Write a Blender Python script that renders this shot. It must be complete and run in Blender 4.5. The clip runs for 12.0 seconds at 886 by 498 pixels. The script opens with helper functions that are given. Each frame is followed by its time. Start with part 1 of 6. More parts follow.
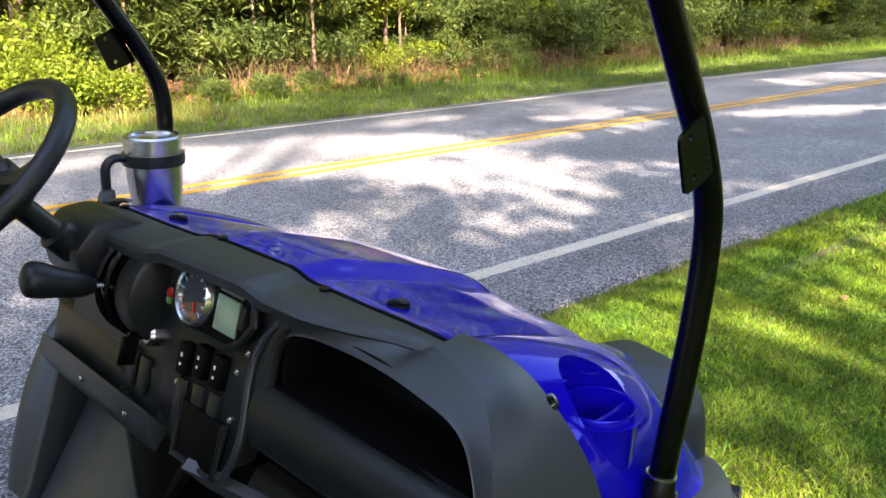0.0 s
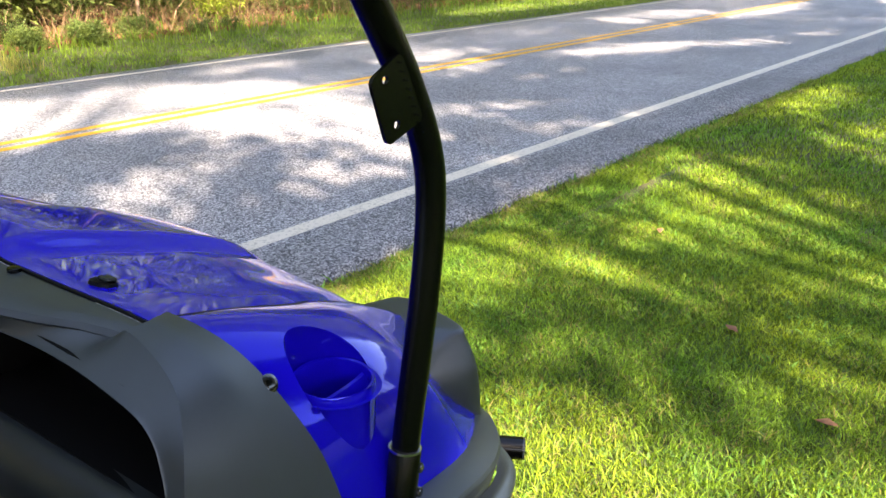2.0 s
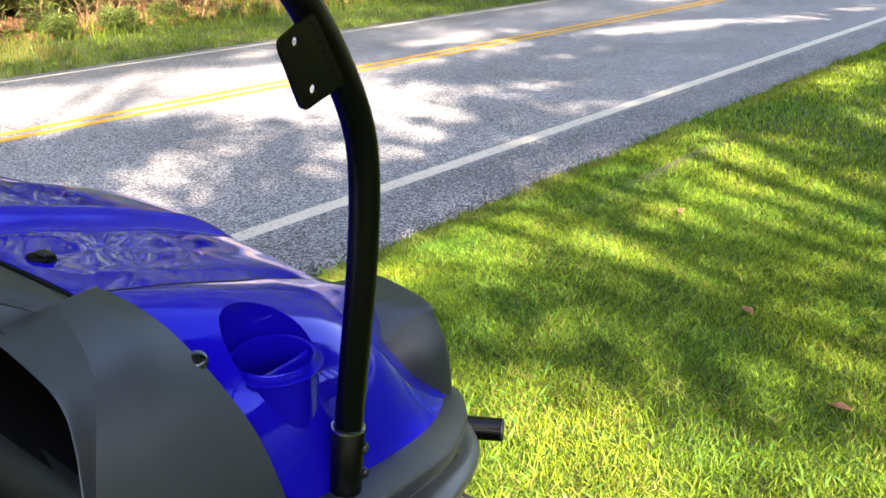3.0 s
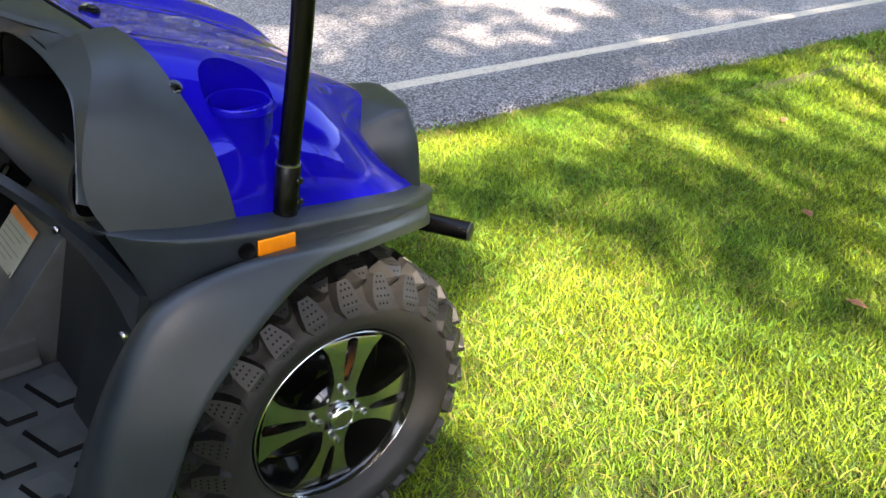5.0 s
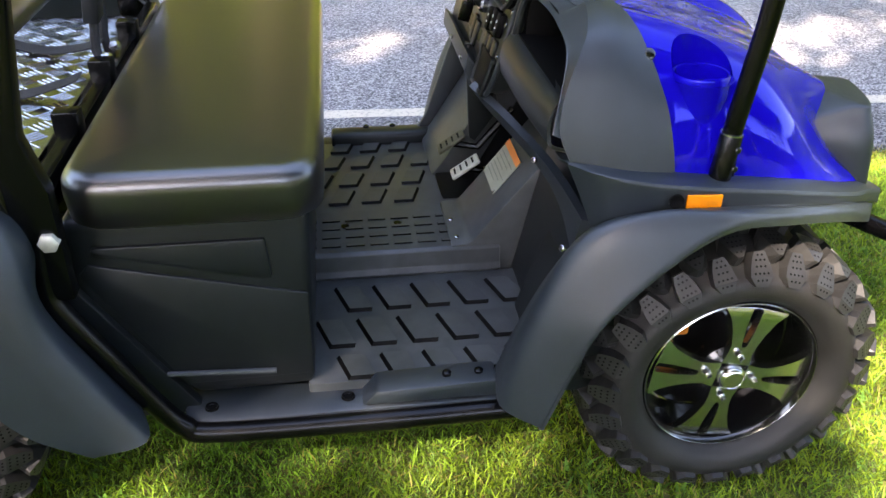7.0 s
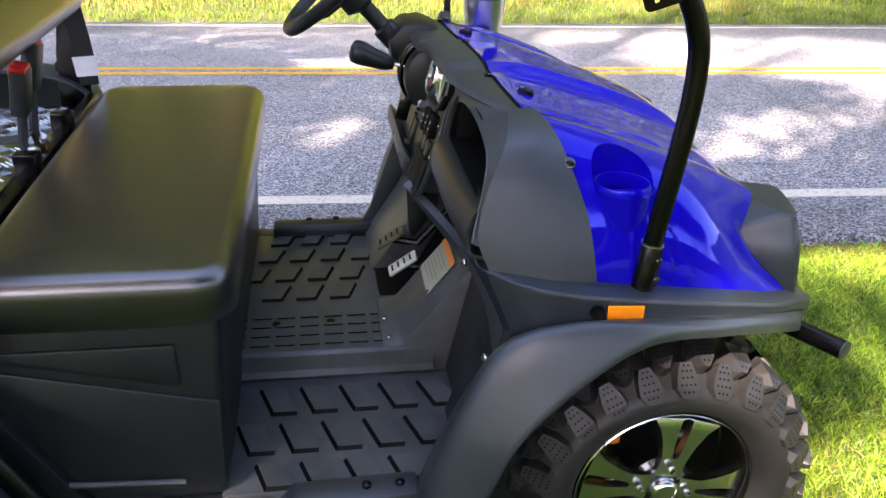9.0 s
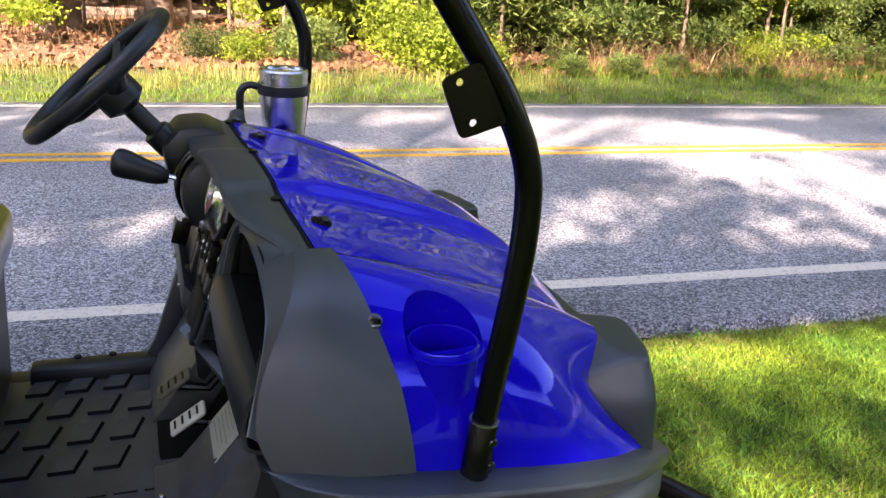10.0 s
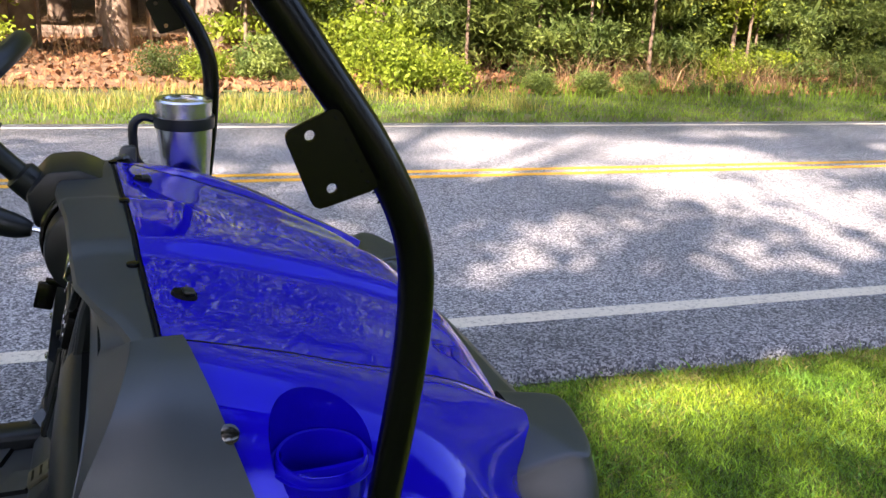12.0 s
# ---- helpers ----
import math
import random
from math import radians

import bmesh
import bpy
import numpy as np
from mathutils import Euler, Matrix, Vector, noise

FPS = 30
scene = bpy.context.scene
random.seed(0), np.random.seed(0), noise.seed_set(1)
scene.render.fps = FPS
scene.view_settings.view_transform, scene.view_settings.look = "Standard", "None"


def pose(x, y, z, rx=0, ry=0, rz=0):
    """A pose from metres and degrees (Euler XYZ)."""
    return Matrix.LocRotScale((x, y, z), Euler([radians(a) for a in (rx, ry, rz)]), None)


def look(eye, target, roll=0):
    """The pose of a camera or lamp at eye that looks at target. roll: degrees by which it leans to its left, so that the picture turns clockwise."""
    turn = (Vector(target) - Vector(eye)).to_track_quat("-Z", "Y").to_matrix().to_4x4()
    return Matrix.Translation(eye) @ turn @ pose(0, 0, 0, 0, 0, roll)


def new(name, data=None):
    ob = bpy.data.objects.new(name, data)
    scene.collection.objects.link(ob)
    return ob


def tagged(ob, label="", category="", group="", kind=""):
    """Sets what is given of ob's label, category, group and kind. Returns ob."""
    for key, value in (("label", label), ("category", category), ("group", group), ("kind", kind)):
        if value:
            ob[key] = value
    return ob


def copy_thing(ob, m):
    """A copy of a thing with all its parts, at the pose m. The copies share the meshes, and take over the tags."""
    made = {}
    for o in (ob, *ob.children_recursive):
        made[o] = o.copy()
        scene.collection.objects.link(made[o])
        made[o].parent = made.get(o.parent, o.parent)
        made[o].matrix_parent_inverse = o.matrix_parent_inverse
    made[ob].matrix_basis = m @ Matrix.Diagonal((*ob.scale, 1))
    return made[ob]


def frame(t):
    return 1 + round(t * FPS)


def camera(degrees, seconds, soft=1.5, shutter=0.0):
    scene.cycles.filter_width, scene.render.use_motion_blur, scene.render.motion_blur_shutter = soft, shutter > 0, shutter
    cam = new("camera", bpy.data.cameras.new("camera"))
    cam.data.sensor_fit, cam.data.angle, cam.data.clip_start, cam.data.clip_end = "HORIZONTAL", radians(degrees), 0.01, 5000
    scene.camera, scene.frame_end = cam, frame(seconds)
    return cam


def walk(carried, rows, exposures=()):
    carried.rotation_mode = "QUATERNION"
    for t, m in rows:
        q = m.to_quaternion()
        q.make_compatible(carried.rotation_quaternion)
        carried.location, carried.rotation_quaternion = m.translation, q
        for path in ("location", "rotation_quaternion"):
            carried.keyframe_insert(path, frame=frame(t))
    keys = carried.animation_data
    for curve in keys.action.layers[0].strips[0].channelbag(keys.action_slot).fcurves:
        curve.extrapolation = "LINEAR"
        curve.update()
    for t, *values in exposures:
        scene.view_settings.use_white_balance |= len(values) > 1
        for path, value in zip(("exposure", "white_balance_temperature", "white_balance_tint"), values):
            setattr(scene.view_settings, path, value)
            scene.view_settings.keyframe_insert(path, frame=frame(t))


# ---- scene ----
cam = camera(54.6, 12.0)
PATH = [
    (0, (-0.94, -1.125, 1.409), (0.341, 0.31, 0.862), -0.6),
    (0.5, (-1.011, -1.149, 1.399), (0.433, 0.115, 0.836), -0.8),
    (1, (-0.993, -1.181, 1.395), (0.525, -0.048, 0.754), 0.3),
    (1.5, (-0.888, -1.196, 1.396), (0.612, -0.047, 0.74), -0.5),
    (2, (-0.741, -1.164, 1.39), (0.736, 0.007, 0.719), -0.7),
    (2.5, (-0.667, -1.181, 1.387), (0.769, 0.032, 0.703), -1.6),
    (2.7, (-0.642, -1.196, 1.379), (0.781, 0.026, 0.686), -1.7),
    (4.3, (-0.701, -1.441, 1.314), (0.631, -0.205, 0.479), -0.7),
    (4.5, (-0.693, -1.484, 1.314), (0.602, -0.247, 0.424), 0.3),
    (5, (-0.631, -1.69, 1.301), (0.455, -0.272, 0.401), 1.6),
    (5.5, (-0.57, -1.877, 1.325), (0.156, -0.283, 0.361), 1.0),
    (6, (-0.577, -1.922, 1.319), (0.04, -0.293, 0.337), -0.5),
    (6.5, (-0.601, -1.939, 1.329), (-0.151, -0.249, 0.359), -0.7),
    (7, (-0.665, -1.929, 1.329), (-0.546, -0.159, 0.406), -0.4),
    (7.2, (-0.675, -1.923, 1.328), (-0.617, -0.138, 0.426), -0.3),
    (8.8, (-0.584, -1.89, 1.358), (-0.499, -0.045, 0.59), 0.3),
    (9, (-0.559, -1.881, 1.363), (-0.382, -0.04, 0.601), 1.0),
    (9.5, (-0.493, -1.737, 1.351), (-0.122, 0.084, 0.612), 1.7),
    (10, (-0.431, -1.533, 1.377), (0.114, 0.296, 0.781), 2.5),
    (10.5, (-0.37, -1.425, 1.376), (0.249, 0.388, 0.801), 2.3),
    (11, (-0.287, -1.333, 1.381), (0.348, 0.477, 0.813), 2.1),
    (11.5, (-0.254, -1.307, 1.383), (0.381, 0.505, 0.823), 2.1),
    (12, (-0.263, -1.319, 1.382), (0.343, 0.503, 0.824), 2.4),
]
walk(cam, [(t, look(eye, target, roll)) for t, eye, target, roll in PATH], [(0, 2.58, 7250, 20), (2.7, 2.72, 7400, 18), (5.0, 2.8, 7500, 19), (6.2, 3.18, 7450, 22), (7.2, 3.28, 7300, 23), (8.8, 3.1, 7250, 28), (9.5, 2.85, 7200, 30), (10.2, 2.52, 7100, 27), (12, 2.42, 7050, 24)])

# ---------------------------------------------------------------- light
SUN_DIR = Vector((-0.42, -0.70, 0.66)).normalized()      # towards the sun
SUN_EL = math.asin(SUN_DIR.z)
world = bpy.data.worlds.new("sky")
scene.world = world
world.use_nodes = True
wn = world.node_tree.nodes
sky = wn.new("ShaderNodeTexSky")
sky.sky_type, sky.sun_disc = "NISHITA", False
sky.sun_elevation, sky.sun_rotation = SUN_EL, math.atan2(SUN_DIR.x, SUN_DIR.y)
world.node_tree.links.new(sky.outputs[0], wn["Background"].inputs[0])
wn["Background"].inputs[1].default_value = 0.15
sun_data = bpy.data.lights.new("sun", "SUN")
sun_data.energy, sun_data.angle, sun_data.color = 4.2, radians(0.6), (1.0, 0.93, 0.80)
sun = new("sun", sun_data)
sun.matrix_world = look(SUN_DIR * 40, (0, 0, 0))


# ---------------------------------------------------------------- materials
def mat(name, base, rough=0.5, metal=0.0, var=0.15, scale=30.0, bump=0.0, bscale=200.0, coat=0.0, spec=0.5, second=None, island=0.0, obrand=0.0):
    m = bpy.data.materials.new(name)
    m.use_nodes = True
    nt = m.node_tree
    n, l = nt.nodes, nt.links
    b = n["Principled BSDF"]
    b.inputs["Roughness"].default_value = rough
    b.inputs["Metallic"].default_value = metal
    b.inputs["Coat Weight"].default_value = coat
    b.inputs["Coat Roughness"].default_value = 0.03
    b.inputs["Specular IOR Level"].default_value = spec
    co = n.new("ShaderNodeTexCoord")
    nz = n.new("ShaderNodeTexNoise")
    nz.inputs["Scale"].default_value, nz.inputs["Detail"].default_value = scale, 6
    l.new(co.outputs["Object"], nz.inputs["Vector"])
    rp = n.new("ShaderNodeValToRGB")
    base = tuple(base) + ((1,) if len(base) == 3 else ())
    second = second or tuple(c * (1 - 2 * var) for c in base[:3])
    rp.color_ramp.elements[0].position, rp.color_ramp.elements[1].position = 0.35, 0.65
    rp.color_ramp.elements[0].color = tuple(second[:3]) + (1,)
    rp.color_ramp.elements[1].color = base
    l.new(nz.outputs["Fac"], rp.inputs["Fac"])
    out = rp.outputs["Color"]
    if island or obrand:
        g = n.new("ShaderNodeNewGeometry") if island else n.new("ShaderNodeObjectInfo")
        hs = n.new("ShaderNodeHueSaturation")
        mr = n.new("ShaderNodeMapRange")
        k = island or obrand
        mr.inputs["To Min"].default_value, mr.inputs["To Max"].default_value = 1 - k, 1 + k
        l.new(g.outputs["Random Per Island" if island else "Random"], mr.inputs["Value"])
        l.new(mr.outputs[0], hs.inputs["Value"])
        l.new(out, hs.inputs["Color"])
        out = hs.outputs["Color"]
    l.new(out, b.inputs["Base Color"])
    # fine roughness variation
    if bump:
        nb = n.new("ShaderNodeTexNoise")
        nb.inputs["Scale"].default_value, nb.inputs["Detail"].default_value = bscale, 4
        l.new(co.outputs["Object"], nb.inputs["Vector"])
        bp = n.new("ShaderNodeBump")
        bp.inputs["Strength"].default_value, bp.inputs["Distance"].default_value = bump, 0.002
        l.new(nb.outputs["Fac"], bp.inputs["Height"])
        l.new(bp.outputs[0], b.inputs["Normal"])
    return m


def leaf_mat(name, base, second, island=0.35, trans=0.35):
    m = mat(name, base, rough=0.55, second=second, scale=1.3, island=island, spec=0.3)
    nt = m.node_tree
    b = nt.nodes["Principled BSDF"]
    t = nt.nodes.new("ShaderNodeBsdfTranslucent")
    mx = nt.nodes.new("ShaderNodeMixShader")
    mx.inputs[0].default_value = trans
    src = b.inputs["Base Color"].links[0].from_socket
    nt.links.new(src, t.inputs["Color"])
    nt.links.new(b.outputs[0], mx.inputs[1])
    nt.links.new(t.outputs[0], mx.inputs[2])
    nt.links.new(mx.outputs[0], nt.nodes["Material Output"].inputs["Surface"])
    return m


def asphalt_mat():
    m = bpy.data.materials.new("chip_seal_asphalt")
    m.use_nodes = True
    n, l = m.node_tree.nodes, m.node_tree.links
    b = n["Principled BSDF"]
    b.inputs["Roughness"].default_value = 0.75
    co = n.new("ShaderNodeTexCoord")
    vo = n.new("ShaderNodeTexVoronoi")
    vo.inputs["Scale"].default_value = 115
    l.new(co.outputs["Object"], vo.inputs["Vector"])
    rp = n.new("ShaderNodeValToRGB")
    el = rp.color_ramp.elements
    el[0].position, el[0].color = 0.0, (0.045, 0.045, 0.05, 1)
    el[1].position, el[1].color = 1.0, (0.52, 0.51, 0.51, 1)
    e = el.new(0.45)
    e.color = (0.165, 0.163, 0.174, 1)
    e = el.new(0.75)
    e.color = (0.37, 0.362, 0.372, 1)
    sp = n.new("ShaderNodeSeparateColor")
    l.new(vo.outputs["Color"], sp.inputs[0])
    l.new(sp.outputs[0], rp.inputs["Fac"])
    nz = n.new("ShaderNodeTexNoise")
    nz.inputs["Scale"].default_value, nz.inputs["Detail"].default_value = 0.9, 5
    l.new(co.outputs["Object"], nz.inputs["Vector"])
    mr = n.new("ShaderNodeMapRange")
    mr.inputs["From Min"].default_value, mr.inputs["From Max"].default_value = 0.3, 0.7
    mr.inputs["To Min"].default_value, mr.inputs["To Max"].default_value = 0.85, 1.2
    l.new(nz.outputs["Fac"], mr.inputs["Value"])
    # the strip outside the edge line keeps an older, darker surfacing
    xyz = n.new("ShaderNodeSeparateXYZ")
    l.new(co.outputs["Object"], xyz.inputs[0])
    old = n.new("ShaderNodeMapRange")
    old.inputs["From Min"].default_value, old.inputs["From Max"].default_value = 1.88, 2.02
    old.inputs["To Min"].default_value, old.inputs["To Max"].default_value = 0.70, 1.0
    l.new(xyz.outputs[1], old.inputs["Value"])
    mul = n.new("ShaderNodeMath")
    mul.operation = "MULTIPLY"
    l.new(mr.outputs[0], mul.inputs[0])
    l.new(old.outputs[0], mul.inputs[1])
    hs = n.new("ShaderNodeHueSaturation")
    l.new(mul.outputs[0], hs.inputs["Value"])
    l.new(rp.outputs["Color"], hs.inputs["Color"])
    l.new(hs.outputs["Color"], b.inputs["Base Color"])
    bp = n.new("ShaderNodeBump")
    bp.inputs["Strength"].default_value, bp.inputs["Distance"].default_value = 0.8, 0.006
    l.new(vo.outputs["Distance"], bp.inputs["Height"])
    bp.invert = True
    l.new(bp.outputs[0], b.inputs["Normal"])
    return m


def paint_line_mat(name, col):
    """Road paint, worn off the high stones."""
    m = mat(name, col, rough=0.7, second=tuple(c * 0.55 for c in col[:3]), scale=60, bump=0.8, bscale=160)
    nt = m.node_tree
    rp = next(x for x in nt.nodes if x.type == "VALTORGB")
    rp.color_ramp.elements[0].position, rp.color_ramp.elements[1].position = 0.30, 0.48
    return m


M_BLUE = mat("blue_gloss_paint", (0.0035, 0.0020, 0.40), rough=0.03, var=0.04, scale=4, coat=0.05, spec=0.85)
M_BLUE.node_tree.nodes["Principled BSDF"].inputs["Coat Roughness"].default_value = 0.012
M_BLUE.node_tree.nodes["Principled BSDF"].inputs["Coat IOR"].default_value = 1.5
M_BLUE.node_tree.nodes["Principled BSDF"].inputs["Specular Tint"].default_value = (0.10, 0.12, 1.0, 1.0)
M_PLASTIC = mat("black_textured_plastic", (0.0150, 0.0225, 0.0290), spec=0.80, rough=0.46, var=0.10, scale=18, bump=0.10, bscale=900)
M_PLASTIC2 = mat("dark_matt_plastic", (0.0090, 0.0120, 0.0138), spec=0.40, rough=0.40, var=0.12, scale=25, bump=0.1, bscale=800)
M_MATFLOOR = mat("ribbed_floor_plastic", (0.056, 0.064, 0.068), rough=0.38, var=0.15, scale=20, bump=0.1, bscale=800)
# Black parts, and the shade painted on tread sides and inside openings.
M_DEEP = mat("black_moulding_and_shade", (0.0015, 0.0015, 0.0017), spec=0.12, rough=0.6, var=0.1, scale=30)
M_STEEL = mat("black_powder_coat", (0.0020, 0.0021, 0.0024), rough=0.24, var=0.1, scale=60, bump=0.05, bscale=500, spec=0.26)
M_RUBBER = mat("tyre_rubber", (0.0135, 0.0135, 0.0135), rough=0.55, second=(0.020, 0.0195, 0.0185), scale=14, bump=0.25, bscale=300)
M_LUG = mat("tread_rubber", (0.022, 0.0225, 0.0225), rough=0.48, second=(0.015, 0.015, 0.015), scale=40, bump=0.15, bscale=300)
M_CHROME = mat("machined_aluminium", (0.82, 0.83, 0.80), rough=0.20, metal=1.0, var=0.03, scale=40)
M_ALU = mat("brushed_steel", (0.60, 0.60, 0.61), rough=0.27, metal=1.0, var=0.06, scale=60)
M_RIMBLACK = mat("gloss_black_rim", (0.006, 0.006, 0.006), rough=0.12, coat=0.6, var=0.1)
M_ORANGE = mat("amber_reflector", (0.90, 0.27, 0.005), rough=0.2, var=0.05, scale=80, coat=0.5)
M_CALIPER = mat("orange_bracket", (0.75, 0.22, 0.02), rough=0.4)
M_VINYL = mat("black_vinyl", (0.0085, 0.0085, 0.0078), rough=0.30, var=0.08, scale=9, bump=0.10, bscale=700, spec=1.0, coat=0.9)
M_VINYL.node_tree.nodes["Principled BSDF"].inputs["Coat Roughness"].default_value = 0.26
M_WHITE = mat("white_sticker", (0.30, 0.32, 0.25), rough=0.45, var=0.05)
M_TAG = mat("white_cloth_tag", (0.75, 0.76, 0.78), rough=0.7, var=0.05)
M_STICKO = mat("orange_sticker_band", (0.75, 0.22, 0.04), rough=0.45, var=0.05)
M_PEDAL = mat("pale_pedal_metal", (0.60, 0.60, 0.52), rough=0.35, metal=0.3, var=0.1, scale=60)
M_PEDAL2 = mat("studded_pedal_rubber", (0.10, 0.095, 0.06), rough=0.5, var=0.2, scale=60)
M_LCD = mat("lcd_glass", (0.22, 0.34, 0.22), rough=0.15, var=0.03, coat=0.6)
M_DIAL = mat("dial_face", (0.030, 0.042, 0.060), rough=0.25, coat=0.8, var=0.1)
M_PRINT = mat("faded_grey_print", (0.16, 0.165, 0.14), rough=0.5, var=0.1)
M_MARK = mat("white_print", (0.7, 0.72, 0.74), rough=0.5, var=0.02)
M_BLUEMARK = mat("pale_blue_print", (0.25, 0.5, 0.7), rough=0.5, var=0.02)
M_RED = mat("red_plastic", (0.6, 0.02, 0.015), rough=0.35, var=0.05)
M_GREENP = mat("green_lamp_lens", (0.12, 0.4, 0.10), rough=0.3, var=0.05)
M_BELT = mat("black_webbing", (0.014, 0.014, 0.016), rough=0.8, bump=0.4, bscale=500)
M_PLATE = mat("diamond_plate", (0.62, 0.63, 0.62), rough=0.22, metal=1.0, var=0.06, scale=30)
M_ROAD = asphalt_mat()
M_LINEW = paint_line_mat("worn_white_road_paint", (0.62, 0.56, 0.46))
M_LINEY = paint_line_mat("worn_yellow_road_paint", (0.72, 0.36, 0.03))
M_GRASS = leaf_mat("grass_blade", (0.225, 0.310, 0.020), (0.120, 0.250, 0.022), 0.75, 0.38)
M_UNDER = leaf_mat("low_grass", (0.12, 0.23, 0.036), (0.065, 0.15, 0.025), 0.7, 0.3)
M_CLOVER = leaf_mat("clover_leaf", (0.15, 0.32, 0.05), (0.10, 0.22, 0.03), 0.5, 0.3)
M_VERGE = leaf_mat("verge_blade", (0.17, 0.25, 0.025), (0.10, 0.18, 0.018), 0.4, 0.35)
M_GRASS_DRY = leaf_mat("dry_grass", (0.33, 0.28, 0.085), (0.22, 0.22, 0.045), 0.35, 0.3)
M_GROUND = mat("lawn_soil_and_thatch", (0.060, 0.095, 0.020), rough=0.9, second=(0.075, 0.060, 0.024), scale=3.5, bump=0.6, bscale=60)
M_LEAF = leaf_mat("broad_leaf", (0.075, 0.105, 0.022), (0.040, 0.062, 0.013), 0.45, 0.4)
M_LEAFY = leaf_mat("sunny_leaf", (0.30, 0.36, 0.035), (0.17, 0.24, 0.022), 0.45, 0.45)
M_NEEDLE = leaf_mat("pine_needles", (0.20, 0.25, 0.055), (0.10, 0.155, 0.040), 0.5, 0.45)
M_LEAFW = leaf_mat("edge_leaf", (0.25, 0.27, 0.035), (0.11, 0.16, 0.022), 0.55, 0.5)
M_BARK = mat("pine_bark", (0.25, 0.175, 0.12), rough=0.9, second=(0.12, 0.08, 0.058), scale=9, bump=1.0, bscale=24)
M_LITTER = mat("brown_leaf_litter", (0.30, 0.14, 0.06), rough=0.9, second=(0.12, 0.055, 0.026), scale=22, island=0.5)
M_STALK = leaf_mat("dry_stalk", (0.30, 0.185, 0.09), (0.14, 0.085, 0.045), 0.6, 0.2)
M_FLOOR = mat("forest_floor_soil", (0.20, 0.108, 0.055), rough=0.95, second=(0.10, 0.06, 0.03), scale=5, bump=0.8, bscale=40)
M_BACK = mat("far_wood", (0.115, 0.155, 0.040), rough=1.0, second=(0.035, 0.055, 0.016), scale=0.9)


# ---------------------------------------------------------------- helpers for meshes
def obj(name, verts, faces, material, parent=None, smooth=True, label="", kind=""):
    me = bpy.data.meshes.new(name)
    me.from_pydata([tuple(v) for v in verts], [], faces)
    me.materials.append(material)
    if smooth:
        me.polygons.foreach_set("use_smooth", [True] * len(me.polygons))
    me.update()
    ob = new(name, me)
    ob.parent = parent
    if label or kind:
        tagged(ob, label=label, kind=kind)
    return ob


def part(name, bm, material, parent, label="", smooth=True, angle=35):
    me = bpy.data.meshes.new(name)
    bmesh.ops.recalc_face_normals(bm, faces=bm.faces)
    bm.to_mesh(me)
    bm.free()
    me.materials.append(material)
    if smooth:
        me.polygons.foreach_set("use_smooth", [True] * len(me.polygons))
        me.set_sharp_from_angle(angle=radians(angle))
    ob = new(name, me)
    ob.parent = parent
    return tagged(ob, label=label) if label else ob


def thing(name, m, label, category, group=""):
    ob = new(name)
    ob.empty_display_size = 0.1
    ob.matrix_world = m
    return tagged(ob, label=label, category=category, group=group)


def grid_bm(rows, thick=0.0, inward=None):
    """A sheet through rows of points, given depth towards `inward` (a function of the point) by thick."""
    bm = bmesh.new()
    v = [[bm.verts.new(p) for p in r] for r in rows]
    for a, b in zip(v, v[1:]):
        for i in range(len(a) - 1):
            bm.faces.new((a[i], a[i + 1], b[i + 1], b[i]))
    bmesh.ops.recalc_face_normals(bm, faces=bm.faces)
    if thick:
        bmesh.ops.solidify(bm, geom=bm.faces[:], thickness=thick)
    return bm


def bez(pts, n):
    """n points along a Catmull-Rom line through pts."""
    p = [Vector(q) for q in pts]
    p = [2 * p[0] - p[1]] + p + [2 * p[-1] - p[-2]]
    out = []
    for k in range(n):
        u = k / (n - 1) * (len(p) - 3)
        i = min(int(u), len(p) - 4)
        f = u - i
        a, b, c, d = p[i:i + 4]
        out.append(0.5 * ((2 * b) + (c - a) * f + (2 * a - 5 * b + 4 * c - d) * f * f + (3 * b - a - 3 * c + d) * f ** 3))
    return out


def loft(curves, n, m, thick=0.0):
    """A smooth sheet across several curves, n points along each and m across."""
    cs = [bez(c, n) for c in curves]
    cols = [bez([c[i] for c in cs], m) for i in range(n)]
    return grid_bm(cols, thick)


def tube_bm(pts, r, seg=14, caps=True, closed=False):
    bm = bmesh.new()
    pts = [Vector(p) for p in pts]
    rings = []
    up = Vector((0, 0, 1))
    prev = None
    for i, p in enumerate(pts):
        if closed:
            d = pts[(i + 1) % len(pts)] - pts[i - 1]
        else:
            d = pts[min(i + 1, len(pts) - 1)] - pts[max(i - 1, 0)]
        d.normalize()
        if prev is None:
            a = d.cross(up if abs(d.z) < 0.9 else Vector((1, 0, 0))).normalized()
        else:
            a = (prev - d * prev.dot(d)).normalized()
        prev = a
        b = d.cross(a)
        rr = r[i] if isinstance(r, (list, tuple)) else r
        rings.append([bm.verts.new(p + rr * (math.cos(t) * a + math.sin(t) * b)) for t in [2 * math.pi * k / seg for k in range(seg)]])
    pairs = list(zip(rings, rings[1:])) + ([(rings[-1], rings[0])] if closed else [])
    for A, B in pairs:
        for k in range(seg):
            bm.faces.new((A[k], A[(k + 1) % seg], B[(k + 1) % seg], B[k]))
    if caps and not closed:
        bm.faces.new(rings[0][::-1])
        bm.faces.new(rings[-1])
    return bm


